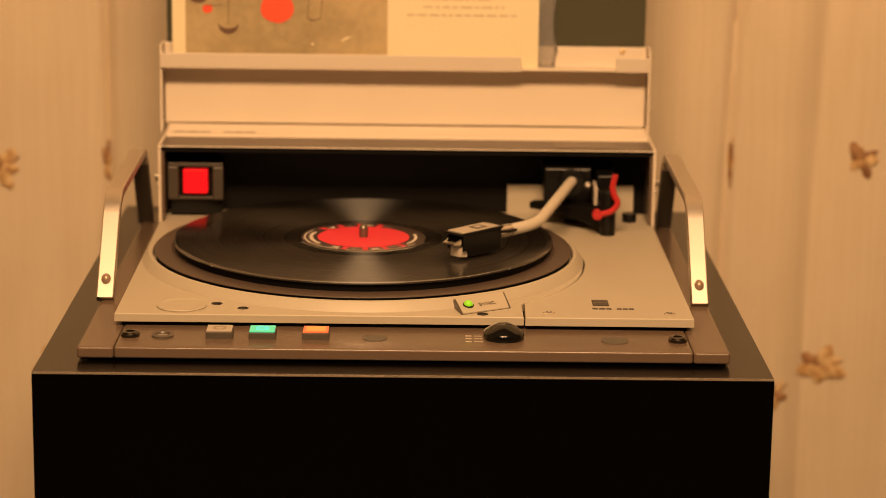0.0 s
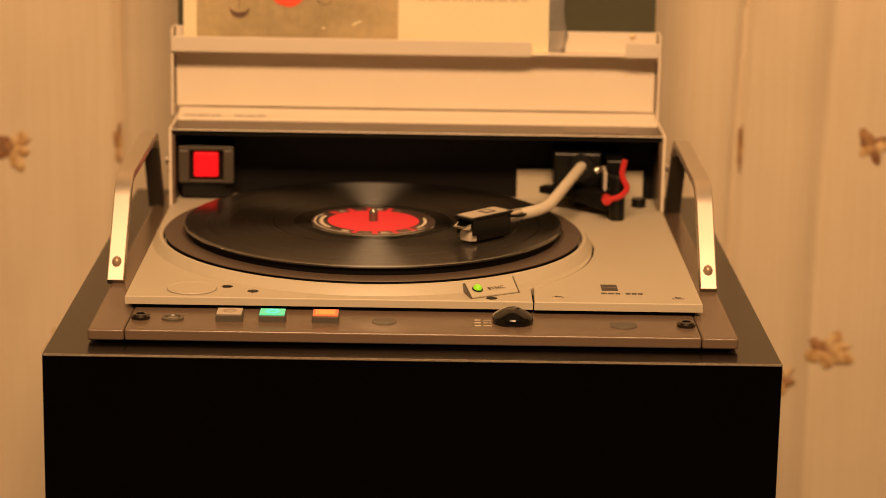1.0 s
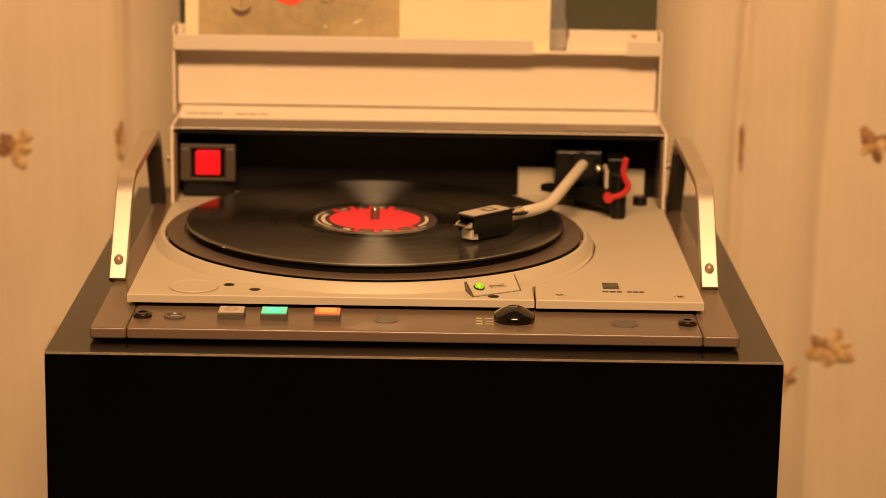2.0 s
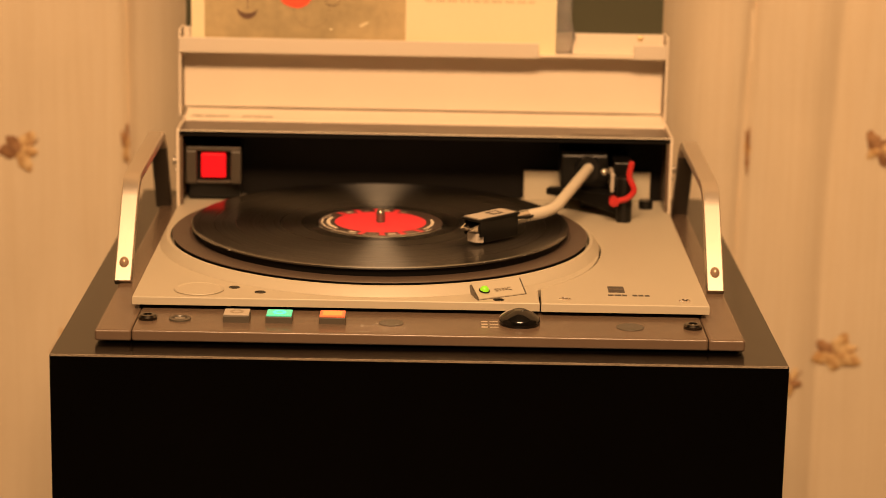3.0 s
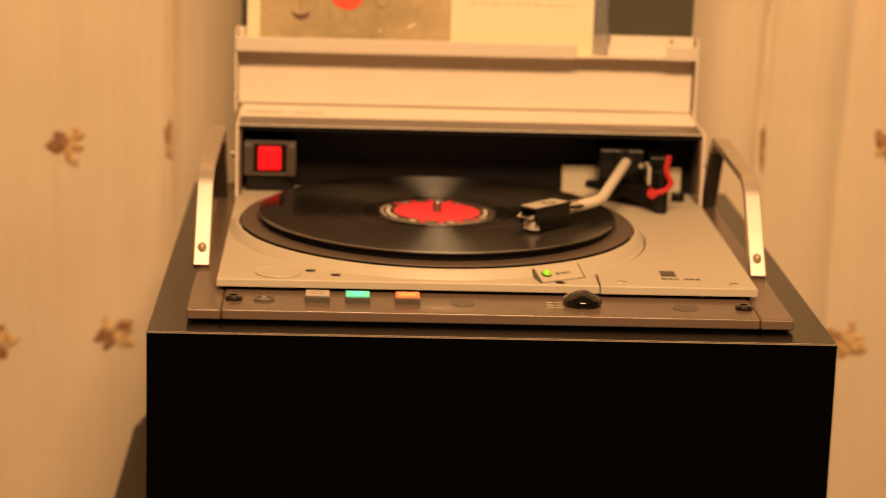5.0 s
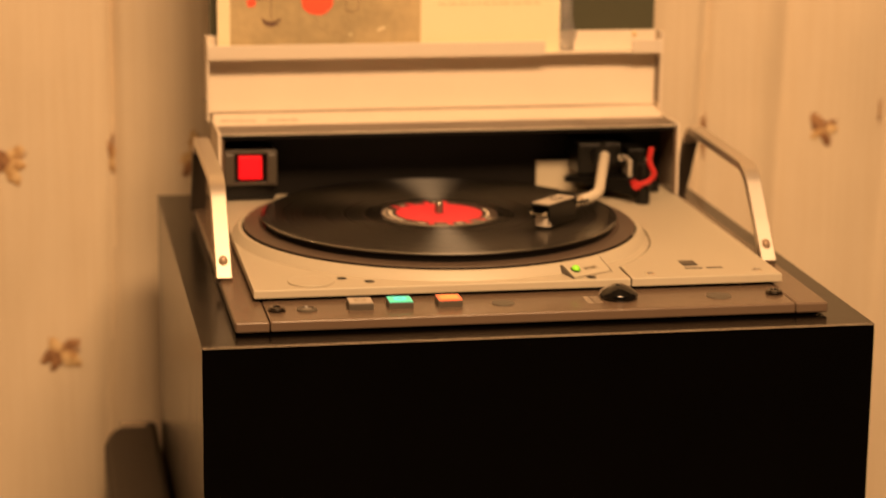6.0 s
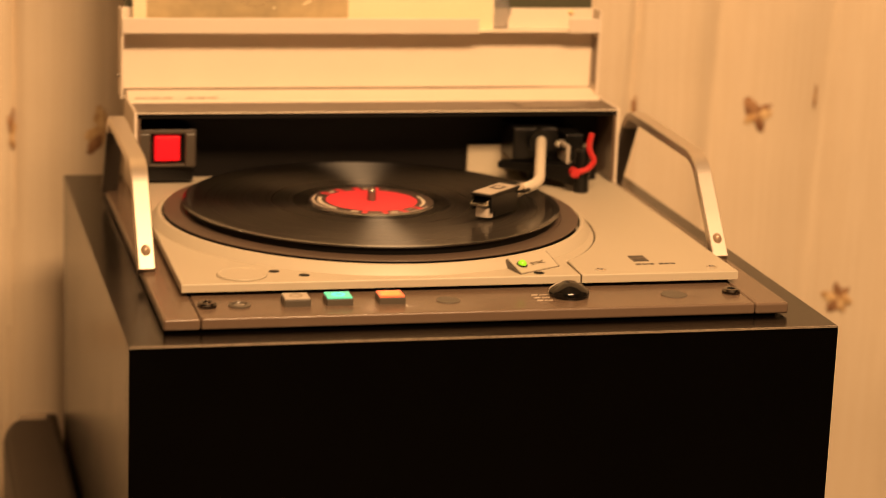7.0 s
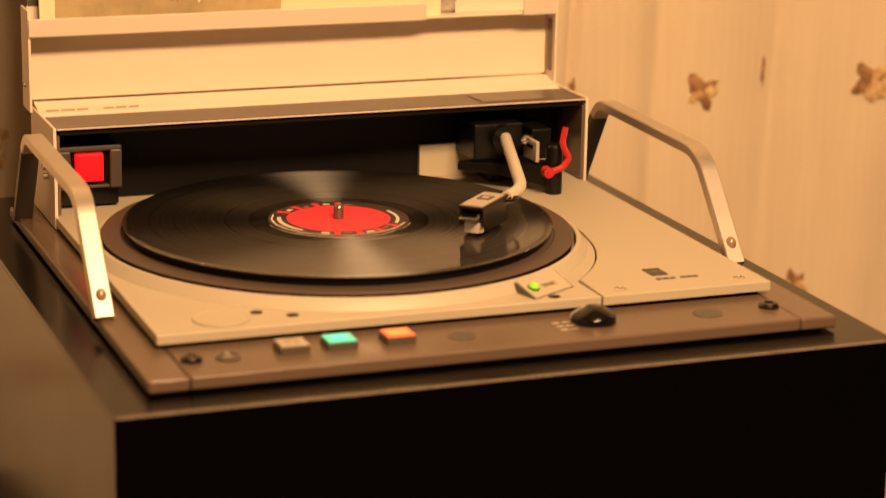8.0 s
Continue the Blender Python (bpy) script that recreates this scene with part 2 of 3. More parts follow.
def prism(points, z0, z1, bevel=0.0, segs=2):
    """A flat plate of the given outline (x, y), from z0 to z1; its upper edge is rounded."""
    bm = bmesh.new()
    low = [bm.verts.new((x, y, z0)) for x, y in points]
    f = bm.faces.new(low)
    top = bmesh.ops.extrude_face_region(bm, geom=[f])["geom"]
    for v in top:
        if isinstance(v, bmesh.types.BMVert):
            v.co.z = z1
    if bevel:
        edges = [e for e in bm.edges if all(abs(v.co.z - z1) < 1e-6 for v in e.verts)]
        bmesh.ops.bevel(bm, geom=edges, offset=bevel, segments=segs, affect="EDGES", profile=0.5)
    return bm


def lathe(profile, cx, cy, steps=96):
    """A turned body from (radius, z) pairs; a radius of 0 closes it."""
    bm = bmesh.new()
    rows = []
    for r, z in profile:
        if r < 1e-7:
            rows.append([bm.verts.new((cx, cy, z))])
        else:
            rows.append([bm.verts.new((cx + r * math.cos(2 * math.pi * k / steps), cy + r * math.sin(2 * math.pi * k / steps), z)) for k in range(steps)])
    for a, b in zip(rows, rows[1:]):
        for k in range(steps):
            j = (k + 1) % steps
            if len(a) == 1 and len(b) == 1:
                continue
            if len(a) == 1:
                bm.faces.new((a[0], b[j], b[k]))
            elif len(b) == 1:
                bm.faces.new((a[k], a[j], b[0]))
            else:
                bm.faces.new((a[k], a[j], b[j], b[k]))
    return bm


def disc(cx, cy, z, r, h, steps=32, bevel=0.0003):
    return lathe([(0, z), (r, z), (r, z + h - bevel), (r - bevel, z + h), (0, z + h)], cx, cy, steps)


def rounded_path(points, radius, n=6):
    """A path whose corners are turned on arcs."""
    out = [Vector(points[0])]
    for a, b, c in zip(points, points[1:], points[2:]):
        a, b, c = Vector(a), Vector(b), Vector(c)
        r = min(radius, (a - b).length * 0.45, (c - b).length * 0.45)
        p, q = b + (a - b).normalized() * r, b + (c - b).normalized() * r
        for k in range(n + 1):
            t = k / n
            out.append(p * (1 - t) ** 2 + b * 2 * t * (1 - t) + q * t * t)
    out.append(Vector(points[-1]))
    return out


def sweep(path, section, side):
    """A bar of the section (u along side, v across) along a path."""
    bm = bmesh.new()
    side = Vector(side).normalized()
    rings = []
    for k, p in enumerate(path):
        d = (path[min(k + 1, len(path) - 1)] - path[max(k - 1, 0)]).normalized()
        s = (side - d * side.dot(d)).normalized()
        v = d.cross(s)
        rings.append([bm.verts.new(p + s * a + v * b) for a, b in section])
    m = len(section)
    for a, b in zip(rings, rings[1:]):
        for k in range(m):
            bm.faces.new((a[k], a[(k + 1) % m], b[(k + 1) % m], b[k]))
    bm.faces.new(rings[0][::-1])
    bm.faces.new(rings[-1])
    return bm


def round_section(r, n=16):
    return [(r * math.cos(2 * math.pi * k / n), r * math.sin(2 * math.pi * k / n)) for k in range(n)]


def bar_section(w, t, c=0.0008):
    w, t = w / 2, t / 2
    return [(-w + c, -t), (w - c, -t), (w, -t + c), (w, t - c), (w - c, t), (-w + c, t), (-w, t - c), (-w, -t + c)]


def rod(p, q, r, n=16):
    p, q = Vector(p), Vector(q)
    d = (q - p).normalized()
    side = Vector((0, 0, 1)) if abs(d.z) < 0.9 else Vector((1, 0, 0))
    return sweep([p, q], round_section(r, n), side)


def lettering(text, size, m, name, parent, material):
    cu = bpy.data.curves.new(name, "FONT")
    cu.body, cu.size, cu.extrude = text, size, 0.00008
    tmp = bpy.data.objects.new(name, cu)
    scene.collection.objects.link(tmp)
    me = bpy.data.meshes.new_from_object(tmp.evaluated_get(bpy.context.evaluated_depsgraph_get()))
    bpy.data.objects.remove(tmp)
    bm = bmesh.new()
    bm.from_mesh(me)
    bm.transform(m)
    return part(name, bm, material, parent)


# ---- the room ----
def wall(name, x0, x1, y0, y1, z0, z1, material):
    ob = part(name, box(x0, x1, y0, y1, z0, z1), material)
    return tagged(ob, kind="structure")


# unseen room shell; wall and ceiling tones set for bounce and reflections
tagged(wall("floor", -1.9, 1.9, -4.1, 1.05, -0.1, 0.0, M_FLOOR), "dark carpeted floor of the room", "floor")
tagged(wall("ceiling", -1.9, 1.9, -4.1, 1.05, 2.6, 2.7, M_CEIL), "grey painted ceiling", "ceiling")
tagged(wall("wall_north", -1.8, 1.8, 0.95, 1.05, 0.0, 2.6, M_WALL), "brown painted wall behind the curtain", "wall")
tagged(wall("wall_south", -1.8, 1.8, -4.1, -4.0, 0.0, 2.6, M_WALL), "brown painted wall", "wall")
# out of view, added as a reflector that lifts the left-hand shade
tagged(wall("fill_wall_west", -1.9, -1.8, -4.1, 1.05, 0.0, 2.6, M_FILLWALL), "unseen beige wall added as fill from the left", "wall")
tagged(wall("wall_east", 1.8, 1.9, -4.1, 1.05, 0.0, 2.6, M_WALL), "brown painted wall", "wall")

# ---- curtain ----
CREASES = [-1.75, -1.4, -1.1, -0.86, -0.62, -0.292, -0.205, -0.05, 0.12, 0.307, 0.392, 0.505, 0.70, 0.95, 1.2, 1.5, 1.75]


def curtain_y(x, z):
    """How far back the cloth hangs: broad pleats between the creases, drifting sideways on the way down."""
    base = 0.690 - 0.075 * (x + 0.39)
    x2 = x + 0.020 * (0.75 - z) + 0.003 * math.sin(9 * z + 5 * x)
    y = base + 0.004 * math.sin(31 * x2 + 1.3 * z) + 0.0015 * math.sin(83 * x2 - 2 * z)
    for a, b in zip(CREASES, CREASES[1:]):
        if a <= x2 < b:
            u = (x2 - a) / (b - a)
            y += 0.012 - min(0.024, 0.10 * (b - a)) * (math.sin(math.pi * u) ** 0.8)
    for c, d, w in ((-0.292, 0.011, 0.0045), (0.307, 0.010, 0.0045), (0.392, 0.004, 0.016), (0.505, 0.0025, 0.012), (-0.62, 0.006, 0.01), (0.70, 0.006, 0.01)):
        y += d * (0.7 + 0.3 * math.sin(7 * z + 20 * c)) * math.exp(-(((x2 - c) / w) ** 2))
    return y


def build_curtain():
    bm = bmesh.new()
    nx, nz = 900, 50
    rows = []
    for j in range(nz + 1):
        z = 0.03 + 2.45 * j / nz
        rows.append([bm.verts.new((x, curtain_y(x, z), z)) for x in (-1.72 + 3.44 * i / nx for i in range(nx + 1))])
    for a, b in zip(rows, rows[1:]):
        for k in range(nx):
            bm.faces.new((a[k], a[k + 1], b[k + 1], b[k]))
    ob = thing("curtain", (0, 0.69, 0.03), "cream cloth curtain in soft folds with embroidered flowers", "curtain")
    cloth = part("cloth", bm, M_CURTAIN, ob)
    mod = cloth.modifiers.new("thickness", "SOLIDIFY")
    mod.thickness, mod.offset = 0.0015, 1
    return ob


curtain = build_curtain()


def flower(x, z, size, turn, seed, squeeze=1.0):
    """Stitched leaves of uneven size fanning over one another from a short stalk, following the folds; squeeze narrows one that lies in a crease."""
    rnd = random.Random(seed)
    bms = ([], [])
    count = 5 + seed % 2

    def leaf(a, start, l, w0, bend, height):
        bm = bmesh.new()
        jag = [rnd.uniform(0, 6.28) for _ in range(2)]
        cols = []
        for i in range(11):
            u = i / 10
            w = w0 * (math.sin(math.pi * (0.03 + 0.94 * u ** 0.85)) ** 0.7)
            col = []
            for q in (-1, -0.5, 0, 0.5, 1):
                rag = 1 + 0.16 * math.sin(13 * u + jag[0 if q < 0 else 1]) + 0.08 * math.sin(31 * u + jag[0])
                px, pz = start + u * l, q * w * rag + bend * l * u * u
                wx = x + (px * math.cos(a) - pz * math.sin(a)) * squeeze
                wz = z + px * math.sin(a) + pz * math.cos(a)
                lift = height + 0.0011 * (1 - q * q) * math.sin(math.pi * min(1, 0.1 + 0.9 * u))
                col.append(bm.verts.new((wx, curtain_y(wx, wz) - lift, wz)))
            cols.append(col)
        for c, d in zip(cols, cols[1:]):
            for i in range(4):
                bm.faces.new((c[i], c[i + 1], d[i + 1], d[i]))
        return bm

    for k in range(count):
        a = radians(turn + 30 + 300 * k / (count - 1) + rnd.uniform(-15, 15))
        l = size * rnd.uniform(0.38, 0.56)
        gold = (k + seed) % 3 == 0 or k == 4 or seed in (3, 8) and k != 2
        bms[1 if gold else 0].append(leaf(a, 0.01 * size, l, l * rnd.uniform(0.27, 0.40), rnd.uniform(-0.3, 0.3), 0.0005 + 0.0003 * k))
    bms[0].append(leaf(radians(turn + rnd.uniform(-12, 12)), 0, size * 0.5, size * 0.045, 0.2, 0.0006))
    holder = part("flower", join(*bms[0]), M_PETALDARK, curtain, "brown embroidered flower")
    part("petals", join(*bms[1]), M_PETALGOLD, holder, "gold thread petals")


for n, (fx, fz, fs, ft, fq) in enumerate([
    (-0.394, 0.708, 0.042, 20, 1), (-0.2925, 0.711, 0.046, 60, 0.22), (-0.349, 0.509, 0.044, 5, 1), (0.403, 0.528, 0.044, 0, 1),
    (0.433, 0.733, 0.042, 25, 0.8), (0.308, 0.728, 0.044, 80, 0.15), (0.593, 0.738, 0.042, 10, 1),
    (0.528, 0.546, 0.038, 30, 0.8), (-0.208, 0.711, 0.046, 70, 0.9), (0.357, 0.501, 0.034, 15, 1), (-0.47, 0.50, 0.044, 40, 1),
    (0.492, 0.751, 0.030, 80, 0.14),
]):
    flower(fx, fz, fs, ft, n, fq)

# ---- cabinet ----
cabinet = thing("cabinet", (0, 0.277, 0), "tall glossy black lacquered cabinet standing on the floor", "cabinet")
CT, CB = 0.7015, 0.542
part("front_panel", box(-0.256, 0.256, -0.002, 0.016, 0.02, CT - 0.0031), M_BLACK, cabinet)
part("top_panel", box(-0.256, 0.256, -0.002, CB, CT - 0.0030, CT, 0.0003, 2), M_BLACK, cabinet)
for x in (-0.256, 0.238):
    part("side_panel", box(x, x + 0.018, 0.0162, CB - 0.018, 0.02, CT - 0.0032, 0.0004), M_BLACK, cabinet)
part("back_panel", box(-0.256, 0.256, CB - 0.0178, CB, 0.02, CT - 0.0032, 0.0006), M_BLACK, cabinet)
# specular line along the front edge, painted as a pale rod
part("edge_highlight", rod((-0.2555, -0.0012, CT - 0.0007), (0.2555, -0.0012, CT - 0.0007), 0.0009, 12), M_PALE, cabinet, "thin pale front edge, gloss highlight painted in")
part("plinth", box(-0.246, 0.246, 0.01, CB - 0.01, 0.0, 0.02), M_BLACK, cabinet)

# ---- dark case standing against the cabinet's side ----
case = thing("case", (-0.283, 0.37, 0), "dark brown leatherette case with rounded end beside cabinet", "case")
X0, X1, Y0, Y1 = -0.3115, -0.2575, 0.150, 0.597
outline = [(X0, Y0), (X1, Y0), (X1, Y1)]
for k in range(13):
    a = math.pi / 2 + math.pi / 2 * k / 12
    outline.append((X0 + 0.034 + 0.034 * math.cos(a), Y1 - 0.075 + 0.075 * math.sin(a)))
part("shell", prism(outline, 0.0, 0.4635, 0.008, 4), M_CASE, case)
# paler patch near the back end of the top
part("top_patch", prism([(x * 0.45 - 0.2790 * 0.55, y) for x, y in ((X0, 0.574), (X1, 0.574), (X1, 0.590), (X0, 0.590))], 0.4630, 0.4645, 0.0005), M_PALE, case, "paler patch on the top")

# ---- turntable ----
turntable = thing("turntable", (0, 0.25, 0.70), "beige and brown studio turntable on a black cabinet, lid open", "turntable")
CX, CY = -0.034, 0.268
ZB, ZD = 0.7118, 0.7213

# base tray: centre and two side rails
part("base_tray", box(-0.2029, 0.2029, 0.028, 0.470, 0.7034, ZB, 0.0016, 4), M_BASE, turntable, "brown-grey painted base tray")
for sgn in (-1, 1):
    a, b = sorted((sgn * 0.2033, sgn * 0.229))
    part("side_rail", box(a, b, 0.028, 0.470, 0.7032, ZB - 0.0002, 0.0018, 4), M_BASE, turntable)

# added inset block, black so the gap under the tray reads as shadow
part("shadow_gap_block", box(-0.222, 0.222, 0.036, 0.462, CT, 0.7036), M_RUBBER, turntable, "black support block in the shadow gap under the tray")

# deck panels
def seam(gap):
    pts = []
    for k in range(30):
        a = -49.5 + 131.5 * k / 29
        r = 0.1872 - 0.0117 * min(1, (a + 49.5) / 40)
        r = r if a < -6 else 0.1755 - 0.002 * min(1, (a + 6) / 8)
        gap_here = gap + (0.0006 * max(0, 1 - abs(a + 4) / 14) if gap else 0)
        pts.append((CX + (r + gap_here) * math.cos(radians(a)), CY + (r + gap_here) * math.sin(radians(a))))
    return pts


back_x = seam(0)[-1][0]
deck_outline = [(-0.2095, 0.0845), (0.0862, 0.0845), (0.0862, 0.1215)] + seam(0) + [(back_x, 0.4425), (-0.2095, 0.4425)]
part("deck_panel", prism(deck_outline, 0.7152, ZD, 0.0009, 3), M_DECK, turntable, "beige painted metal deck panel")
cover_outline = [(0.0873, 0.0835), (0.2095, 0.0835), (0.2095, 0.4425), (back_x + 0.0010, 0.4425)] + seam(0.0010)[::-1]
part("cover_panel", prism(cover_outline, 0.7152, ZD + 0.0003, 0.0009, 3), M_DECK, turntable, "beige painted metal cover panel")
part("deck_support", box(-0.205, 0.205, 0.092, 0.44, ZB - 0.001, 0.7153), M_FELT, turntable)

# raised lip, platter, mat and spindle
part("platter_lip", lathe([(0.1752, ZD - 0.001), (0.1752, ZD + 0.0001), (0.1706, 0.7276), (0.1699, 0.7283), (0.1690, 0.7286), (0.1678, 0.7286), (0.1670, 0.7282), (0.1667, 0.7270), (0.1667, ZD)], CX, CY, 128), M_DECK, turntable).data.set_sharp_from_angle(angle=radians(22))
platter = part("platter", lathe([(0, 0.7292), (0.1648, 0.7292), (0.1654, 0.7296), (0.1652, 0.7301), (0.1640, 0.7303), (0.152, 0.7303), (0.151, 0.7297), (0, 0.7297)], CX, CY, 128), M_PLATTER, turntable, "brown-grey rubber platter rim")
part("platter_skirt", lathe([(0, 0.7215), (0.1638, 0.7215), (0.1646, 0.7291), (0, 0.7291)], CX, CY, 128), M_RUBBER, platter, "black platter side")
part("mat", lathe([(0, 0.7298), (0.1465, 0.7298), (0.1480, 0.7345), (0.148, 0.7354), (0, 0.7354)], CX, CY, 96), M_RUBBER, platter, "black rubber mat")
part("spindle", lathe([(0, 0.729), (0.0036, 0.729), (0.0036, 0.7450), (0.003, 0.7470), (0.0018, 0.7480), (0, 0.7482)], CX, CY, 24), M_DARKNICKEL, platter, "polished steel spindle")

# record
record = thing("record", (CX, CY, 0.7355), "black vinyl record with a red label on the platter", "record")
disc_ob = part("vinyl", lathe([(0, 0.7355), (0.1495, 0.7355), (0.1505, 0.7363), (0.1503, 0.7371), (0.1492, 0.7375), (0.1465, 0.7373), (0.0515, 0.7372), (0.0505, 0.7374), (0, 0.7374)], 0, 0, 160), M_VINYL, record)
disc_ob.matrix_parent_inverse = Matrix.Translation((0, 0, -0.7355))
label_disc = part("label", lathe([(0.0, 0.7374), (0.0495, 0.7374), (0.0495, 0.7376), (0.0, 0.7376)], CX, CY, 96), M_LABELDARK, record, "dark paper label rim")
part("red_field", lathe([(0.0, 0.73755), (0.0365, 0.73755), (0.0365, 0.7378), (0.0, 0.7378)], CX, CY, 96), M_LABEL, label_disc, "red label centre")


def arc_bar(r0, r1, a0, a1, z):
    n = 10
    bm = bmesh.new()
    lo = [bm.verts.new((CX + r0 * math.cos(radians(a0 + (a1 - a0) * k / n)), CY + r0 * math.sin(radians(a0 + (a1 - a0) * k / n)), z)) for k in range(n + 1)]
    hi = [bm.verts.new((CX + r1 * math.cos(radians(a0 + (a1 - a0) * k / n)), CY + r1 * math.sin(radians(a0 + (a1 - a0) * k / n)), z)) for k in range(n + 1)]
    for k in range(n):
        bm.faces.new((lo[k], lo[k + 1], hi[k + 1], hi[k]))
    return bm


part("print_arc", arc_bar(0.0402, 0.0432, 158, 216, 0.73768), M_LABELPINK, label_disc)
part("print_arc", arc_bar(0.0404, 0.0428, -34, 16, 0.73768), M_LABELPINK, label_disc)
for a in (62, 84, 106, 128, 240, 262, 284, 306):
    part("print_dot", arc_bar(0.0400, 0.0424 + 0.0016 * math.sin(a), a - 4 - math.sin(2 * a), a + 4, 0.73768), M_LABELPINK, label_disc)
    part("print_tick", arc_bar(0.0370, 0.0470, a + 8, a + 14, 0.73768), M_LABEL, label_disc, "red printed mark")
part("print_ring", arc_bar(0.0465, 0.0478, 150, 330, 0.73768), M_LABELPINK, label_disc)

# marks on the deck
ring = part("deck_plug", lathe([(0.0, ZD + 0.0001), (0.0180, ZD + 0.0001), (0.0183, ZD + 0.0008), (0.0178, ZD + 0.0014), (0.0168, ZD + 0.0015), (0.0160, ZD + 0.0011), (0.0, ZD + 0.0010)], -0.163, 0.1065, 48), M_DECK, turntable)
for x, y in ((-0.138, 0.115), (-0.118, 0.1025), (0.0565, 0.0925)):
    part("deck_screw", join(disc(x, y, ZD - 0.001, 0.0042, 0.0013, 24), box(x - 0.003, x + 0.003, y - 0.0005, y + 0.0005, ZD, ZD + 0.0006)), M_PLASTIC, turntable, "black recessed screw")
for x, y in ((0.105, 0.0955), (0.193, 0.0965)):
    part("deck_screw", join(lathe([(0.0, ZD), (0.0045, ZD), (0.0045, ZD + 0.0006), (0.0034, ZD + 0.0010), (0.003, ZD + 0.0005), (0, ZD + 0.0005)], x, y, 24)), M_CHROME, turntable, "small steel screw")
part("badge", prism([(0.1385, 0.1180), (0.1505, 0.1180), (0.1505, 0.1345), (0.1385, 0.1345)], ZD + 0.0002, ZD + 0.0008), M_INK, turntable, "dark square emblem")
for k, (x0, x1) in enumerate(((0.1395, 0.1415), (0.1425, 0.1465), (0.1475, 0.1495))):
    part("badge_mark", box(x0, x1, 0.1252, 0.1272, ZD + 0.0008, ZD + 0.0010), M_PRINT, turntable)
for x0, x1 in ((0.1375, 0.1415), (0.1425, 0.1470), (0.1480, 0.1515), (0.1555, 0.1590), (0.1600, 0.1635), (0.1645, 0.1680)):
    part("print_bar", box(x0, x1, 0.1080, 0.1115, ZD + 0.0003, ZD + 0.0006), M_INK, turntable)

# base controls
for x in (-0.195, 0.195):
    part("bolt", lathe([(0, ZB), (0.0068, ZB), (0.0068, ZB + 0.0020), (0.0055, ZB + 0.0034), (0.0032, ZB + 0.0036), (0.0028, ZB + 0.0022), (0, ZB + 0.0022)], x, 0.058, 28), M_DARKSTEEL, turntable, "dark chrome socket bolt")
part("lock_ring", lathe([(0, ZB), (0.0078, ZB), (0.0078, ZB + 0.0012), (0.0055, ZB + 0.0018), (0.0048, ZB + 0.0006), (0, ZB + 0.0006)], -0.172, 0.058, 32), M_GREY, turntable)
part("lock_slot", box(-0.1755, -0.1685, 0.0572, 0.0588, ZB + 0.0006, ZB + 0.0012), M_NICKEL, turntable)
for x, m, lab in ((-0.1315, M_KEY, "grey push key"), (-0.101, M_GREEN, "lit green push key"), (-0.063, M_ORANGE, "lit orange push key")):
    key = part("push_key", box(x - 0.0095, x + 0.0095, 0.0515, 0.0685, ZB - 0.001, ZB + 0.0048, 0.0005), M_GREY, turntable, lab)
    part("key_cap", box(x - 0.0090, x + 0.0090, 0.0520, 0.0680, ZB + 0.0049, ZB + 0.0060, 0.0004), m, key, lab)
    if m is M_ORANGE:
        part("key_window", box(x - 0.0068, x + 0.0068, 0.0545, 0.0655, ZB + 0.0058, ZB + 0.0062, 0.0001), M_AMBER, key, "brighter amber middle")
    else:
        part("key_symbol", lathe([(0.0030, ZB + 0.0060), (0.0050, ZB + 0.0060), (0.0050, ZB + 0.0062), (0.0030, ZB + 0.0062)], x, 0.060, 24), {M_GREEN: M_AQUA}.get(m, M_FAINT), key)
part("blank_plug", disc(-0.021, 0.0575, ZB, 0.0088, 0.0006), M_GREY, turntable)
part("blank_plug", disc(0.150, 0.0570, ZB, 0.0098, 0.0006), M_GREY, turntable)
part("knob_pointer", moved(sweep([Vector(p) for p in ((0.0147, 0, 0.0020), (0.0146, 0, 0.0043), (0.0134, 0, 0.0057), (0.0096, 0, 0.0084), (0.0058, 0, 0.0103))], bar_section(0.0020, 0.0007, 0.0002), (0, 1, 0)), Matrix.Translation((0.071, 0.062, ZB)) @ pose(0, 0, 0, 0, 0, 160)), M_KEY, turntable, "pale pointer on the knob")
knob = part("selector_knob", lathe([(0, ZB), (0.0145, ZB), (0.0148, ZB + 0.0008), (0.0145, ZB + 0.0042), (0.0132, ZB + 0.0056), (0.0095, ZB + 0.0082), (0.0055, ZB + 0.0102), (0.0040, ZB + 0.0108), (0, ZB + 0.0109)], 0.071, 0.062, 40), M_KNOB, turntable, "glossy black selector knob")
for k in range(3):
    y = 0.0655 - 0.0075 * k
    part("print_line", box(0.0495, 0.0555, y - 0.0004, y + 0.0004, ZB + 0.0001, ZB + 0.0004), M_WHITEINK, turntable)
    part("print_bar", box(0.0435, 0.0480, y - 0.0010, y + 0.0010, ZB + 0.0001, ZB + 0.0004), M_WHITEINK, turntable)

# sync display block on the lip
B0, B1 = Vector((0.0425, 0.0895, ZD + 0.0003)), Vector((0.0765, 0.1090, ZD + 0.0003))
T0, T1 = Vector((0.0368, 0.1112, 0.7277)), Vector((0.0722, 0.1338, 0.7277))


def wedge(b0, b1, t0, t1, lift=0.0):
    bm = bmesh.new()
    n = (b1 - b0).cross(t0 - b0).normalized() * lift
    v = [bm.verts.new(p) for p in (b0 + n, b1 + n, t1 + n, t0 + n)]
    w = [bm.verts.new((p.x, p.y, ZD - 0.001)) for p in (b0, b1, t1, t0)]
    bm.faces.new(v)
    bm.faces.new(w[::-1])
    for k in range(4):
        bm.faces.new((v[k], w[k], w[(k + 1) % 4], v[(k + 1) % 4]))
    return bm


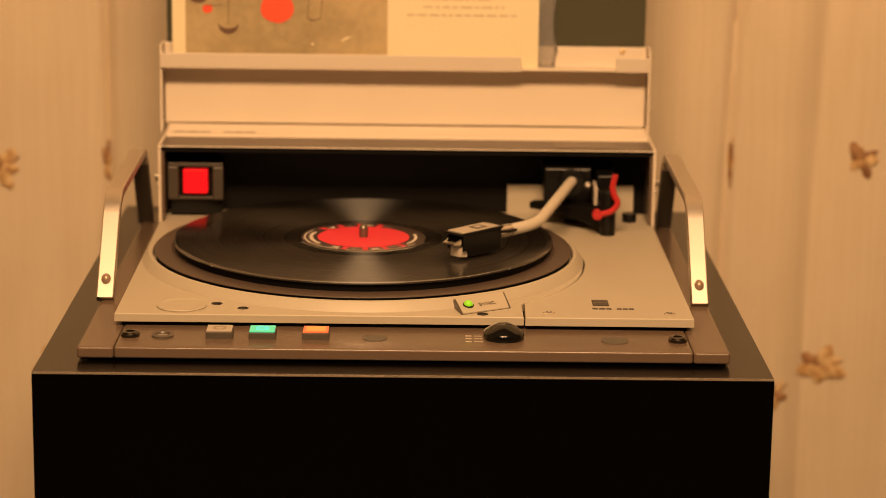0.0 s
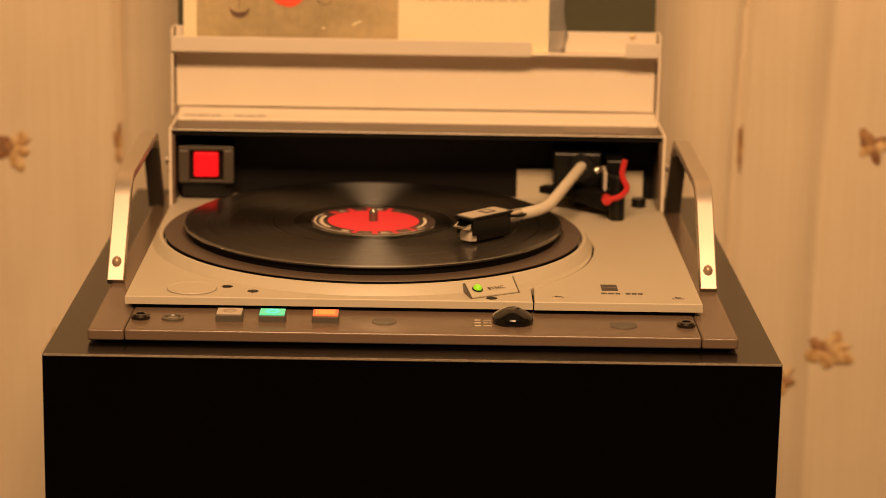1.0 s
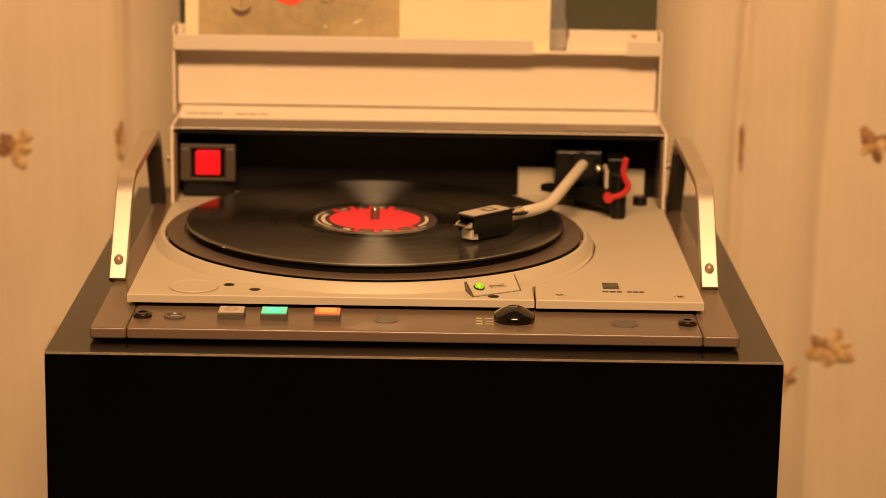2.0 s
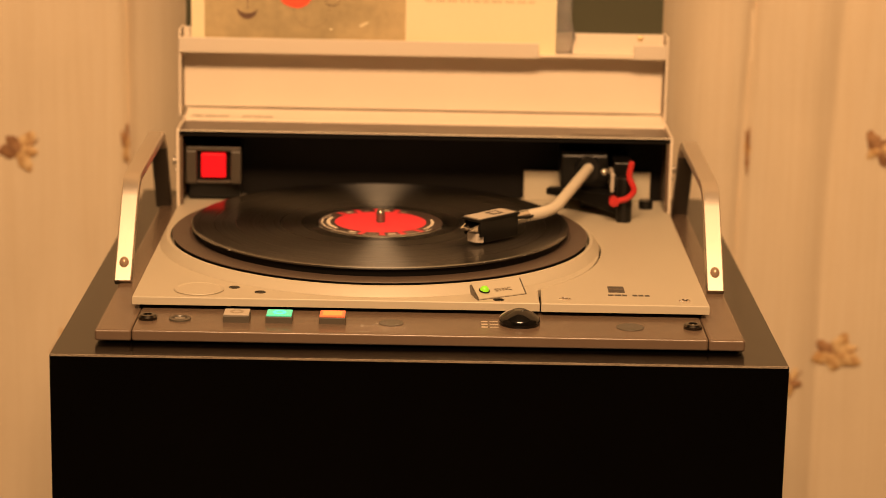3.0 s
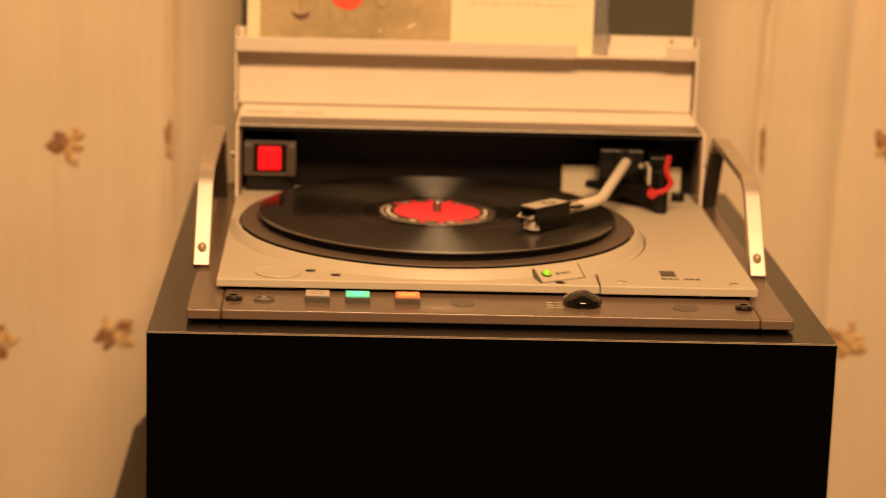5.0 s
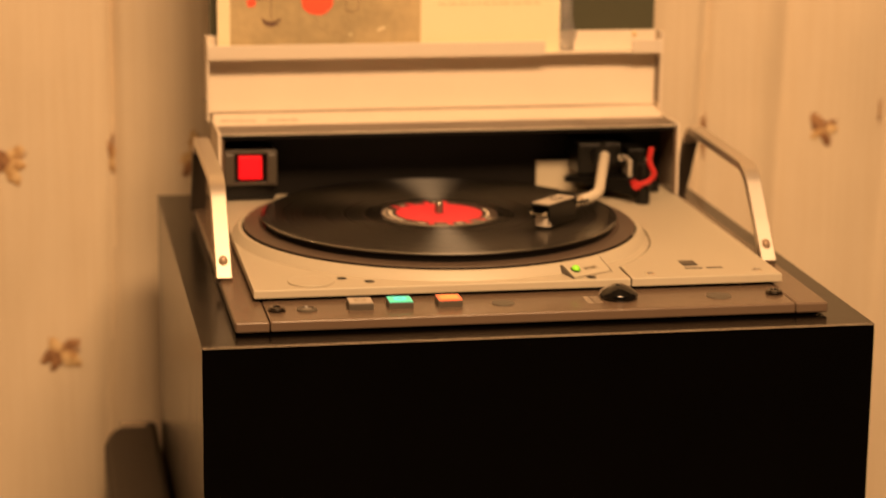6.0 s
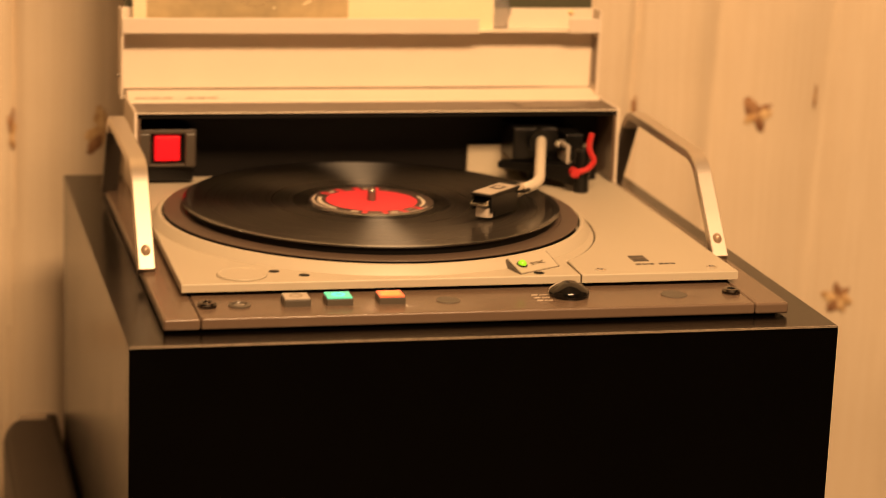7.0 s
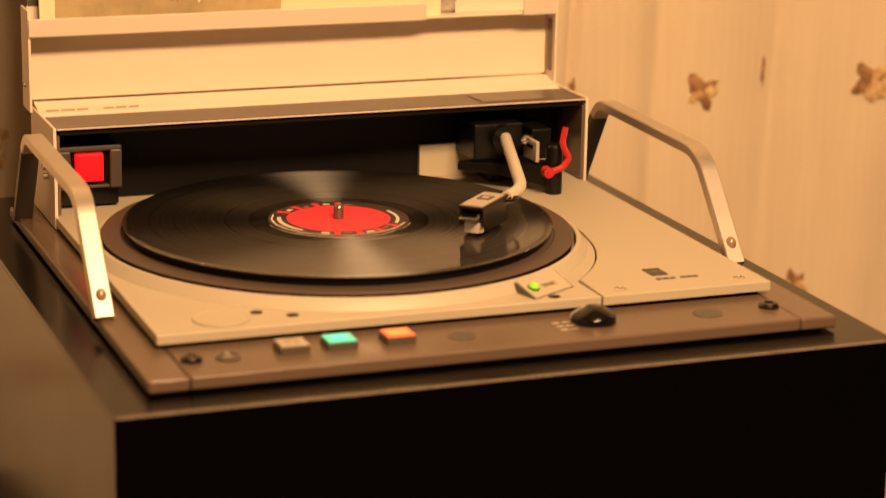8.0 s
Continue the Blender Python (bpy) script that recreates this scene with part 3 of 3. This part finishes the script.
ex, ey = (B1 - B0).normalized(), (T0 - B0).normalized()
part("sync_frame", wedge(B0 - ex * 0.0015 - ey * 0.0006, B1 + ex * 0.0015 - ey * 0.0006, T0 - ex * 0.0015, T1 + ex * 0.0015, -0.0003), M_BEZEL, turntable, "dark gap round the sync display")
sync = part("sync_panel", wedge(B0 + ey * 0.001, B1 + ey * 0.001, T0, T1, 0.0004), M_DECK, turntable, "beige sloping sync display panel")
en = ex.cross(ey).normalized()
M4 = Matrix((ex, (en.cross(ex)).normalized(), en)).transposed().to_4x4()
M4.translation = B0 + en * 0.0006
led = bmesh.new()
bmesh.ops.create_uvsphere(led, u_segments=20, v_segments=12, radius=0.0034, matrix=M4 @ Matrix.Translation((0.0102, 0.0108, 0.0004)))
part("led", led, M_LED, sync, "lit green lamp")
led_rim = lathe([(0.0030, 0.0), (0.0041, 0.0), (0.0041, 0.0005), (0.0036, 0.0008), (0.0030, 0.0006), (0.0030, 0.0)], 0, 0, 24)
led_rim.transform(M4 @ Matrix.Translation((0.0102, 0.0108, 0.0)))
part("led_rim", led_rim, M_PLASTIC, sync, "dark lamp rim")
lettering("SYNC", 0.0056, M4 @ Matrix.Translation((0.0185, 0.0078, 0.0001)), "lettering", sync, M_PRINT)

# handles: a bright bar in front and on top, a dark rear leg
for sgn in (-1, 1):
    x = 0.2224 if sgn > 0 else -0.2258
    foot, bend, rear = Vector((x, 0.1590, ZB + 0.0004)), Vector((x, 0.2175, 0.7798)), Vector((x, 0.3860, 0.7825))
    pts = rounded_path([foot, bend, rear, (x, 0.3995, 0.7690)], 0.017, 8)
    h = part("carry_handle", sweep(pts, bar_section(0.0130, 0.0074), (1, 0, 0)), M_ALU, turntable, "brushed aluminium carrying handle")
    part("rear_leg", sweep([Vector((x, 0.3970, 0.7712)), Vector((x, 0.4340, ZB))], bar_section(0.0134, 0.0070), (1, 0, 0)), M_BEZEL, h, "dark rear handle leg")
    d = (bend - foot).normalized()
    p = foot + d * 0.0150 + Vector((0, -d.z, d.y)) * 0.0022
    bolt = bmesh.new()
    bmesh.ops.create_uvsphere(bolt, u_segments=20, v_segments=12, radius=0.0046, matrix=Matrix.Translation(p) @ Matrix.Diagonal((0.85, 0.95, 1.15, 1)))
    part("handle_bolt", bolt, M_BOLT, h, "domed steel bolt")

# rear housing
housing = part("rear_housing", box(-0.2077, 0.2077, 0.438, 0.470, ZB, 0.7805), M_FELT, turntable, "black rear housing")
bm = box(-0.2076, 0.2076, 0.3905, 0.4415, 0.7836, 0.7850, 0.0003)
for v in bm.verts:
    v.co.z += 0.0014 * (0.4415 - v.co.y) / 0.051
part("housing_top", bm, M_HOUSING, turntable, "brown-grey top plate")
part("trim_groove", box(-0.2076, 0.2076, 0.3909, 0.3921, 0.7849, 0.7866), M_PLASTIC, turntable, "dark groove behind the edge strip")
part("front_trim", rod((-0.2076, 0.3900, 0.7860), (0.2076, 0.3900, 0.7860), 0.0006, 10), M_LEDGE, turntable, "thin pale edge strip")
bm = box(0.125, 0.178, 0.399, 0.4335, 0.7852, 0.7856)
for v in bm.verts:
    v.co.z += 0.0014 * (0.4415 - v.co.y) / 0.051
part("label_plate", bm, M_PLATE, turntable)
part("housing_ceiling", box(-0.2050, 0.2050, 0.3922, 0.438, 0.7812, 0.7834), M_FELT, turntable)
for sgn in (-1, 1):
    a, b = sorted((sgn * 0.2078, sgn * 0.2100))
    part("hinge_plate", prism([(a, 0.390), (b, 0.390), (b, 0.474), (a, 0.474)], 0.7125, 0.7872, 0.0005), M_LID, turntable, "cream hinge side plate")
    part("inner_side", box(*sorted((sgn * 0.2052, sgn * 0.2077)), 0.3912, 0.438, ZD + 0.0016, 0.7811), M_BASE, turntable)
    part("hinge_screw", rod((sgn * 0.2098, 0.410, 0.7560), (sgn * 0.2150, 0.410, 0.7560), 0.0036), M_NICKEL, turntable)
    part("hinge_screw", rod((sgn * 0.2098, 0.414, 0.7470), (sgn * 0.2135, 0.414, 0.7470), 0.0024), M_NICKEL, turntable)
part("arm_backplate", box(0.0865, 0.196, 0.4335, 0.4378, ZD + 0.0004, 0.7475, 0.0004), M_DECK, turntable, "beige plate behind the tone arm")

# mains switch
SX = -0.1805
sw = part("mains_switch", box(SX - 0.0215, SX + 0.0225, 0.412, 0.4375, ZD + 0.002, 0.7680, 0.001), M_PLASTIC, turntable, "dark square switch housing")
part("switch_bezel", join(box(SX - 0.0232, SX + 0.0238, 0.405, 0.4122, 0.7655, 0.7692, 0.0010), box(SX - 0.0232, SX - 0.0142, 0.405, 0.4122, 0.7372, 0.7657, 0.0010), box(SX + 0.0150, SX + 0.0238, 0.405, 0.4122, 0.7372, 0.7657, 0.0010), box(SX - 0.0143, SX + 0.0151, 0.407, 0.4122, 0.7372, 0.7392, 0.0006)), M_BEZEL, sw, "charcoal switch bezel")
part("switch_button", box(SX - 0.0102, SX + 0.0104, 0.4060, 0.4125, 0.7424, 0.7630, 0.0008, 3), M_SWITCH, sw, "glowing red square button")

# lid standing open
lid = part("lid", box(-0.2118, 0.2068, 0.4712, 0.4755, 0.7922, 0.8625, 0.0005), M_LID, turntable, "cream painted lid standing open")
bm = bmesh.new()
vs = [bm.verts.new(p) for p in ((-0.2085, 0.4415, 0.7846), (0.2085, 0.4415, 0.7846), (0.2085, 0.4700, 0.7912), (-0.2085, 0.4700, 0.7912), (-0.2085, 0.4415, 0.7812), (0.2085, 0.4415, 0.7812), (0.2085, 0.4700, 0.7812), (-0.2085, 0.4700, 0.7812))]
for f in ((0, 1, 2, 3), (4, 7, 6, 5), (0, 4, 5, 1), (1, 5, 6, 2), (2, 6, 7, 3), (3, 7, 4, 0)):
    bm.faces.new([vs[i] for i in f])
part("lid_foot", bm, M_LID, lid, "cream sloping lid foot")
for yy in (0.4436, 0.4466):
    zz = 0.7846 + (yy - 0.4415) * (0.0066 / 0.0285)
    part("foot_ridge", rod((-0.2080, yy, zz), (0.2080, yy, zz), 0.0005, 10), M_LID, lid)
for k, (x0, x1) in enumerate(((-0.2035, -0.1935), (-0.1920, -0.1815), (-0.1800, -0.1715), (-0.1600, -0.1520), (-0.1505, -0.1425), (-0.1410, -0.1330))):
    bm = bmesh.new()
    pts = []
    for yy in (0.4508, 0.4536):
        zz = 0.7846 + (yy - 0.4415) * (0.0066 / 0.0285) + 0.0003
        pts.append((yy, zz))
    bm.faces.new([bm.verts.new(p) for p in ((x0, *pts[0]), (x1, *pts[0]), (x1 + 0.001, *pts[1]), (x0 + 0.001, *pts[1]))])
    part("print_bar", bm, M_FAINT, lid)
part("ledge_shelf", box(-0.2120, 0.2068, 0.4530, 0.4712, 0.8438, 0.8452, 0.0004), M_LID, lid)
part("ledge_lip", box(-0.2142, 0.0970, 0.4512, 0.4530, 0.8429, 0.8562, 0.0006), M_LEDGE, lid, "pale ledge front lip")
part("ledge_tab", box(0.1790, 0.2072, 0.4512, 0.4530, 0.8434, 0.8562, 0.0006), M_LEDGE, lid, "short pale ledge tab")
for sgn in (-1, 1):
    a, b = (-0.2145, -0.2125) if sgn < 0 else (0.2075, 0.2095)
    part("lid_side", box(a, b, 0.4532, 0.4800, 0.7865, 0.8625, 0.0004), M_LID, lid)
    part("lid_rivet", rod((sgn * 0.2090 - (0.003 if sgn < 0 else 0), 0.468, 0.8050), (sgn * 0.2115 - (0.0048 if sgn < 0 else 0), 0.468, 0.8050), 0.0018), M_NICKEL, lid)
for sgn in (-1, 1):
    part("side_slot", box(*((0.2070, 0.2077) if sgn > 0 else (-0.2127, -0.2120)), 0.4585, 0.4680, 0.7960, 0.8380), M_PLATE, lid, "brown slot in the lid side")
screw = bmesh.new()
bmesh.ops.create_uvsphere(screw, u_segments=18, v_segments=10, radius=0.0025, matrix=Matrix.Translation((0.186, 0.4710, 0.8592)) @ Matrix.Diagonal((1, 0.7, 1, 1)))
part("lid_screw", screw, M_BRASS, lid, "small brass screw")
part("lid_pane", box(-0.2100, 0.2055, 0.4735, 0.4775, 0.8620, 1.085, 0.0004), M_PANE, lid, "dark smoked acrylic pane")

# tone arm
arm_base = part("arm_base", join(box(0.116, 0.1560, 0.392, 0.4335, 0.7420, 0.7705, 0.0015), box(0.134, 0.168, 0.404, 0.4335, ZD + 0.0004, 0.7425, 0.001), box(0.1600, 0.1760, 0.382, 0.4335, 0.7425, 0.7665, 0.0012)), M_PLASTIC, turntable, "black tone arm bearing block")
bm = bmesh.new()
front = [(0.104, 0.396, 0.7405, 0.7350), (0.130, 0.381, 0.7415, 0.7335), (0.160, 0.361, 0.7425, 0.7265), (0.168, 0.355, 0.7432, 0.7255)]
rows = [[bm.verts.new(p) for p in ((x, y, zt), (x, y, zb), (x + 0.004, min(y + 0.022, 0.404), zb), (x + 0.004, min(y + 0.022, 0.404), zt))] for x, y, zt, zb in front]
bm.faces.new(rows[0][::-1])
bm.faces.new(rows[-1])
for p, q in zip(rows, rows[1:]):
    for k in range(4):
        j = (k + 1) % 4
        bm.faces.new((p[k], p[j], q[j], q[k]))
bmesh.ops.bevel(bm, geom=list(bm.edges), offset=0.0005, segments=1, affect="EDGES")
part("lift_bracket", bm, M_PLASTIC, arm_base, "black arm lift bracket")
part("lift_post", lathe([(0, ZD), (0.0062, ZD), (0.0066, ZD + 0.001), (0.0066, 0.7580), (0.005, 0.7600), (0, 0.7600)], 0.1675, 0.356, 24), M_PLASTIC, arm_base, "black lift post")
lever = rounded_path([(0.158, 0.3455, 0.7405), (0.170, 0.3450, 0.7435), (0.1755, 0.3450, 0.7510), (0.1715, 0.346, 0.7575), (0.1700, 0.347, 0.7630), (0.1722, 0.347, 0.7745)], 0.006, 5)
part("lift_lever", join(sweep(lever, bar_section(0.0048, 0.0048, 0.0017), (0, 1, 0)), rod((0.158, 0.3420, 0.7410), (0.158, 0.3500, 0.7410), 0.0041)), M_RED, arm_base, "bright red lift lever")
part("lever_screw", rod((0.158, 0.3408, 0.7410), (0.158, 0.3425, 0.7410), 0.0021), M_RED, arm_base)
part("pivot", rod((0.1385, 0.384, 0.7595), (0.1385, 0.394, 0.7595), 0.0105, 24), M_PLASTIC, arm_base)
ball = bmesh.new()
bmesh.ops.create_uvsphere(ball, u_segments=16, v_segments=10, radius=0.0036, matrix=Matrix.Translation((0.152, 0.378, 0.7590)))
part("pivot_screw", ball, M_CHROME, arm_base, "polished pivot screw")
part("counter_plate", box(0.1566, 0.1596, 0.366, 0.392, 0.7440, 0.7600, 0.0006), M_KEY, arm_base, "pale bearing side plate")
part("bearing_clip", box(0.1555, 0.1625, 0.372, 0.390, 0.7535, 0.7562, 0.0005), M_PLASTIC, arm_base)
part("guard_rod", rod((0.1905, 0.4080, 0.7210), (0.1905, 0.4080, 0.7290), 0.0062), M_PLASTIC, arm_base)
tube = rounded_path([(0.139, 0.3860, 0.7605), (0.1035, 0.2640, 0.7505), (0.074, 0.2330, 0.7510)], 0.020, 8)
arm = part("arm_tube", sweep(tube, round_section(0.0046, 18), (0, 0, 1)), M_ARM, turntable, "ivory painted bent tone arm")
part("arm_collar", rod((0.081, 0.2402, 0.7509), (0.070, 0.2290, 0.7511), 0.0052), M_CHROME, arm, "chrome arm collar")
# headshell, lying along the arm's end
hd = (Vector((0.034, 0.192, 0)) - Vector((0.072, 0.231, 0))).normalized()
HM = Matrix(((hd.x, -hd.y, 0, 0.072), (hd.y, hd.x, 0, 0.231), (0, 0, 1, 0.7455), (0, 0, 0, 1)))
head = part("headshell", moved(join(box(0.004, 0.0515, -0.0090, 0.0090, 0.0110, 0.0130, 0.0004), box(0.005, 0.0425, -0.0083, 0.0083, -0.0062, 0.0111, 0.0008), box(0.042, 0.0485, -0.0086, -0.0074, -0.0010, 0.0111), box(0.042, 0.0485, 0.0074, 0.0086, -0.0010, 0.0111)), HM), M_PLASTIC, arm, "black cartridge headshell")
part("head_plate", moved(box(0.0085, 0.0490, -0.0080, 0.0080, 0.0130, 0.0136), HM), M_KEY, head, "pale headshell plate")
part("head_mark", moved(join(box(0.018, 0.030, -0.0048, 0.0048, 0.0136, 0.0138)), HM), M_INK, head)
part("head_mark", moved(box(0.021, 0.027, -0.0026, 0.0026, 0.0138, 0.0140), HM), M_KEY, head)


def tapered(x0, x1, w0, w1, z0, z1, drop):
    """A small block narrowing and dropping towards its front face."""
    bm = box(x0, x1, -w0, w0, z0, z1)
    for v in bm.verts:
        if v.co.x > (x0 + x1) / 2:
            v.co.y *= w1 / w0
            v.co.z -= drop if v.co.z > (z0 + z1) / 2 else -drop * 0.4
    bmesh.ops.bevel(bm, geom=bm.edges, offset=0.0006, segments=2, affect="EDGES")
    return bm


part("stylus_body", moved(tapered(0.0425, 0.0570, 0.0078, 0.0058, 0.0026, 0.0108, 0.0050), HM), M_CHROME, head, "polished steel cartridge front")
part("stylus_plate", moved(tapered(0.0425, 0.0490, 0.0072, 0.0050, -0.0066, 0.0026, 0.0014), HM), M_KEY, head, "pale stylus holder")
part("stylus_pin", moved(rod((0.0462, 0, -0.0080), (0.0452, 0, -0.0045), 0.0005), HM), M_CHROME, head)
part("finger_lift", sweep([HM @ p for p in rounded_path([(0.007, 0.0085, 0.0085), (0.002, 0.0125, 0.0085), (-0.008, 0.0125, 0.0085), (-0.013, 0.006, 0.0065)], 0.005)], bar_section(0.0022, 0.0014, 0.0003), (0, 0, 1)), M_PLASTIC, arm)

# ---- record sleeve on the lid's ledge ----
sleeve = thing("record_sleeve", (-0.043, 0.464, 0.8446), "worn card record sleeve, painted picture and cream half", "record sleeve")
part("sleeve_card", prism([(-0.2040, 0.4605), (0.1120, 0.4605), (0.1120, 0.4645), (-0.2040, 0.4645)], 0.8453, 1.158, 0.0004), M_PAPER, sleeve, "cream card with worn edges")
part("picture_print", box(-0.1925, -0.0185, 0.4600, 0.4606, 0.8515, 1.020), M_ART, sleeve, "olive and ochre painted picture")


def patch(points, y, name, material, parent, label=""):
    """A thin printed shape on the sleeve's face, from (x, z) points."""
    bm = prism([(x, -z) for x, z in points], 0.0, 0.0002)
    bm.transform(Matrix.Translation((0, y, 0)) @ pose(0, 0, 0, 90, 0, 0) @ Matrix.Diagonal((1, -1, 1, 1)))
    for v in bm.verts:
        v.co.z = abs(v.co.z)
    return part(name, bm, material, parent, label)


def blob(cx, cz, rx, rz, seed, n=26, rough=0.05):
    rnd = random.Random(seed)
    ph = [rnd.uniform(0, 6.28) for _ in range(3)]
    out = []
    for k in range(n):
        a = 2 * math.pi * k / n
        w = 1 + rough * (math.sin(2 * a + ph[0]) + 0.6 * math.sin(3 * a + ph[1]) + 0.4 * math.sin(5 * a + ph[2]))
        out.append((cx + rx * w * math.cos(a), cz + rz * w * math.sin(a)))
    return out


YP = 0.4599
art = bpy.data.objects["picture_print"]
patch(blob(-0.1135, 0.8955, 0.0136, 0.0146, 3), YP, "painted_disc", M_DISC, art, "large orange-red painted disc")
patch(blob(-0.1735, 0.8935, 0.0042, 0.0040, 4), YP, "painted_spot", M_DISC, art)
patch(blob(-0.183, 0.9045, 0.0085, 0.0055, 5, rough=0.14), YP, "painted_smudge", M_PLUM, art)
patch(blob(-0.128, 0.955, 0.020, 0.008, 6, rough=0.14), YP, "painted_smudge", M_PLUM, art)
moon = [(-0.1555 + 0.0088 * math.cos(radians(a)), 0.8805 + 0.0088 * math.sin(radians(a))) for a in range(182, 360, 9)]
moon += [(-0.1555 + 0.0085 * math.cos(radians(a)), 0.8815 + 0.0048 * math.sin(radians(a))) for a in range(356, 183, -9)]
patch(moon, YP, "painted_crescent", M_PLUM, art, "dark painted crescent")
patch([(-0.1558, 0.880), (-0.1552, 0.880), (-0.1552, 0.935), (-0.1558, 0.935)], YP, "painted_line", M_PLUM, art)
patch([(-0.176, 0.8960), (-0.160, 0.8966), (-0.160, 0.8971), (-0.176, 0.8967)], YP, "painted_line", M_PLUM, art)
for k in range(15):
    a = radians(172 + 196 * k / 14)
    patch(blob(-0.1000 + 0.0155 * math.cos(a), 0.8820 + 0.0170 * math.sin(a), 0.0006, 0.0005, k, 8), YP, "painted_dot", M_PLUM, art)
for x0 in (-0.0880, -0.0765):
    patch([(x0, 0.886), (x0 + 0.0005, 0.886), (x0 + 0.0030, 0.912), (x0 + 0.0024, 0.912)], YP, "painted_line", M_PLUM, art)
patch([(-0.0875, 0.886), (-0.082, 0.8838), (-0.0765, 0.886), (-0.0765, 0.8866), (-0.082, 0.8845), (-0.0875, 0.8867)], YP, "painted_line", M_PLUM, art)
patch([(-0.059, 0.8675), (-0.053, 0.8705), (-0.0495, 0.8705), (-0.0525, 0.8690), (-0.0575, 0.8665)], YP, "scuff", M_PAPER, art)
patch(blob(-0.083, 0.8640, 0.0012, 0.0010, 31, 8), YP, "scuff", M_PAPER, art)
rnd = random.Random(12)
for z, x0, x1 in ((0.8905, -0.002, 0.093), (0.8975, 0.012, 0.082), (0.9045, 0.020, 0.070), (0.9115, 0.005, 0.088)):
    x = x0
    while x < x1:
        w = rnd.uniform(0.003, 0.011)
        patch([(x, z - 0.0010), (min(x + w, x1), z - 0.0010), (min(x + w, x1), z + 0.0008), (x, z + 0.0008)], 0.4604, "print_bar", M_CARDINK, sleeve)
        x += w + 0.0022

# ---- clear inner sleeve poking out behind the card ----
wrap = thing("inner_sleeve", (0.12, 0.4665, 0.8446), "crumpled clear plastic inner sleeve behind the card", "plastic sleeve")
bm = bmesh.new()
cols = []
for i in range(9):
    x = 0.098 + 0.0285 * i / 8
    col = []
    for j in range(40):
        z = 0.8446 + 0.30 * j / 39
        y = 0.4672 + 0.0012 * math.sin(90 * x + 60 * z) * math.sin(41 * z + 2) + 0.0008 * math.sin(300 * x + 170 * z)
        edge = 0.0012 * math.sin(70 * z) + (0.004 * math.exp(-((z - 0.862) / 0.006) ** 2) if i == 8 else 0)
        col.append(bm.verts.new((x + edge * i / 8, y, z)))
    cols.append(col)
for a, b in zip(cols, cols[1:]):
    for k in range(39):
        bm.faces.new((a[k], b[k], b[k + 1], a[k + 1]))
film = part("plastic_film", bm, M_WRAP, wrap)
sol = film.modifiers.new("thickness", "SOLIDIFY")
sol.thickness = 0.0002
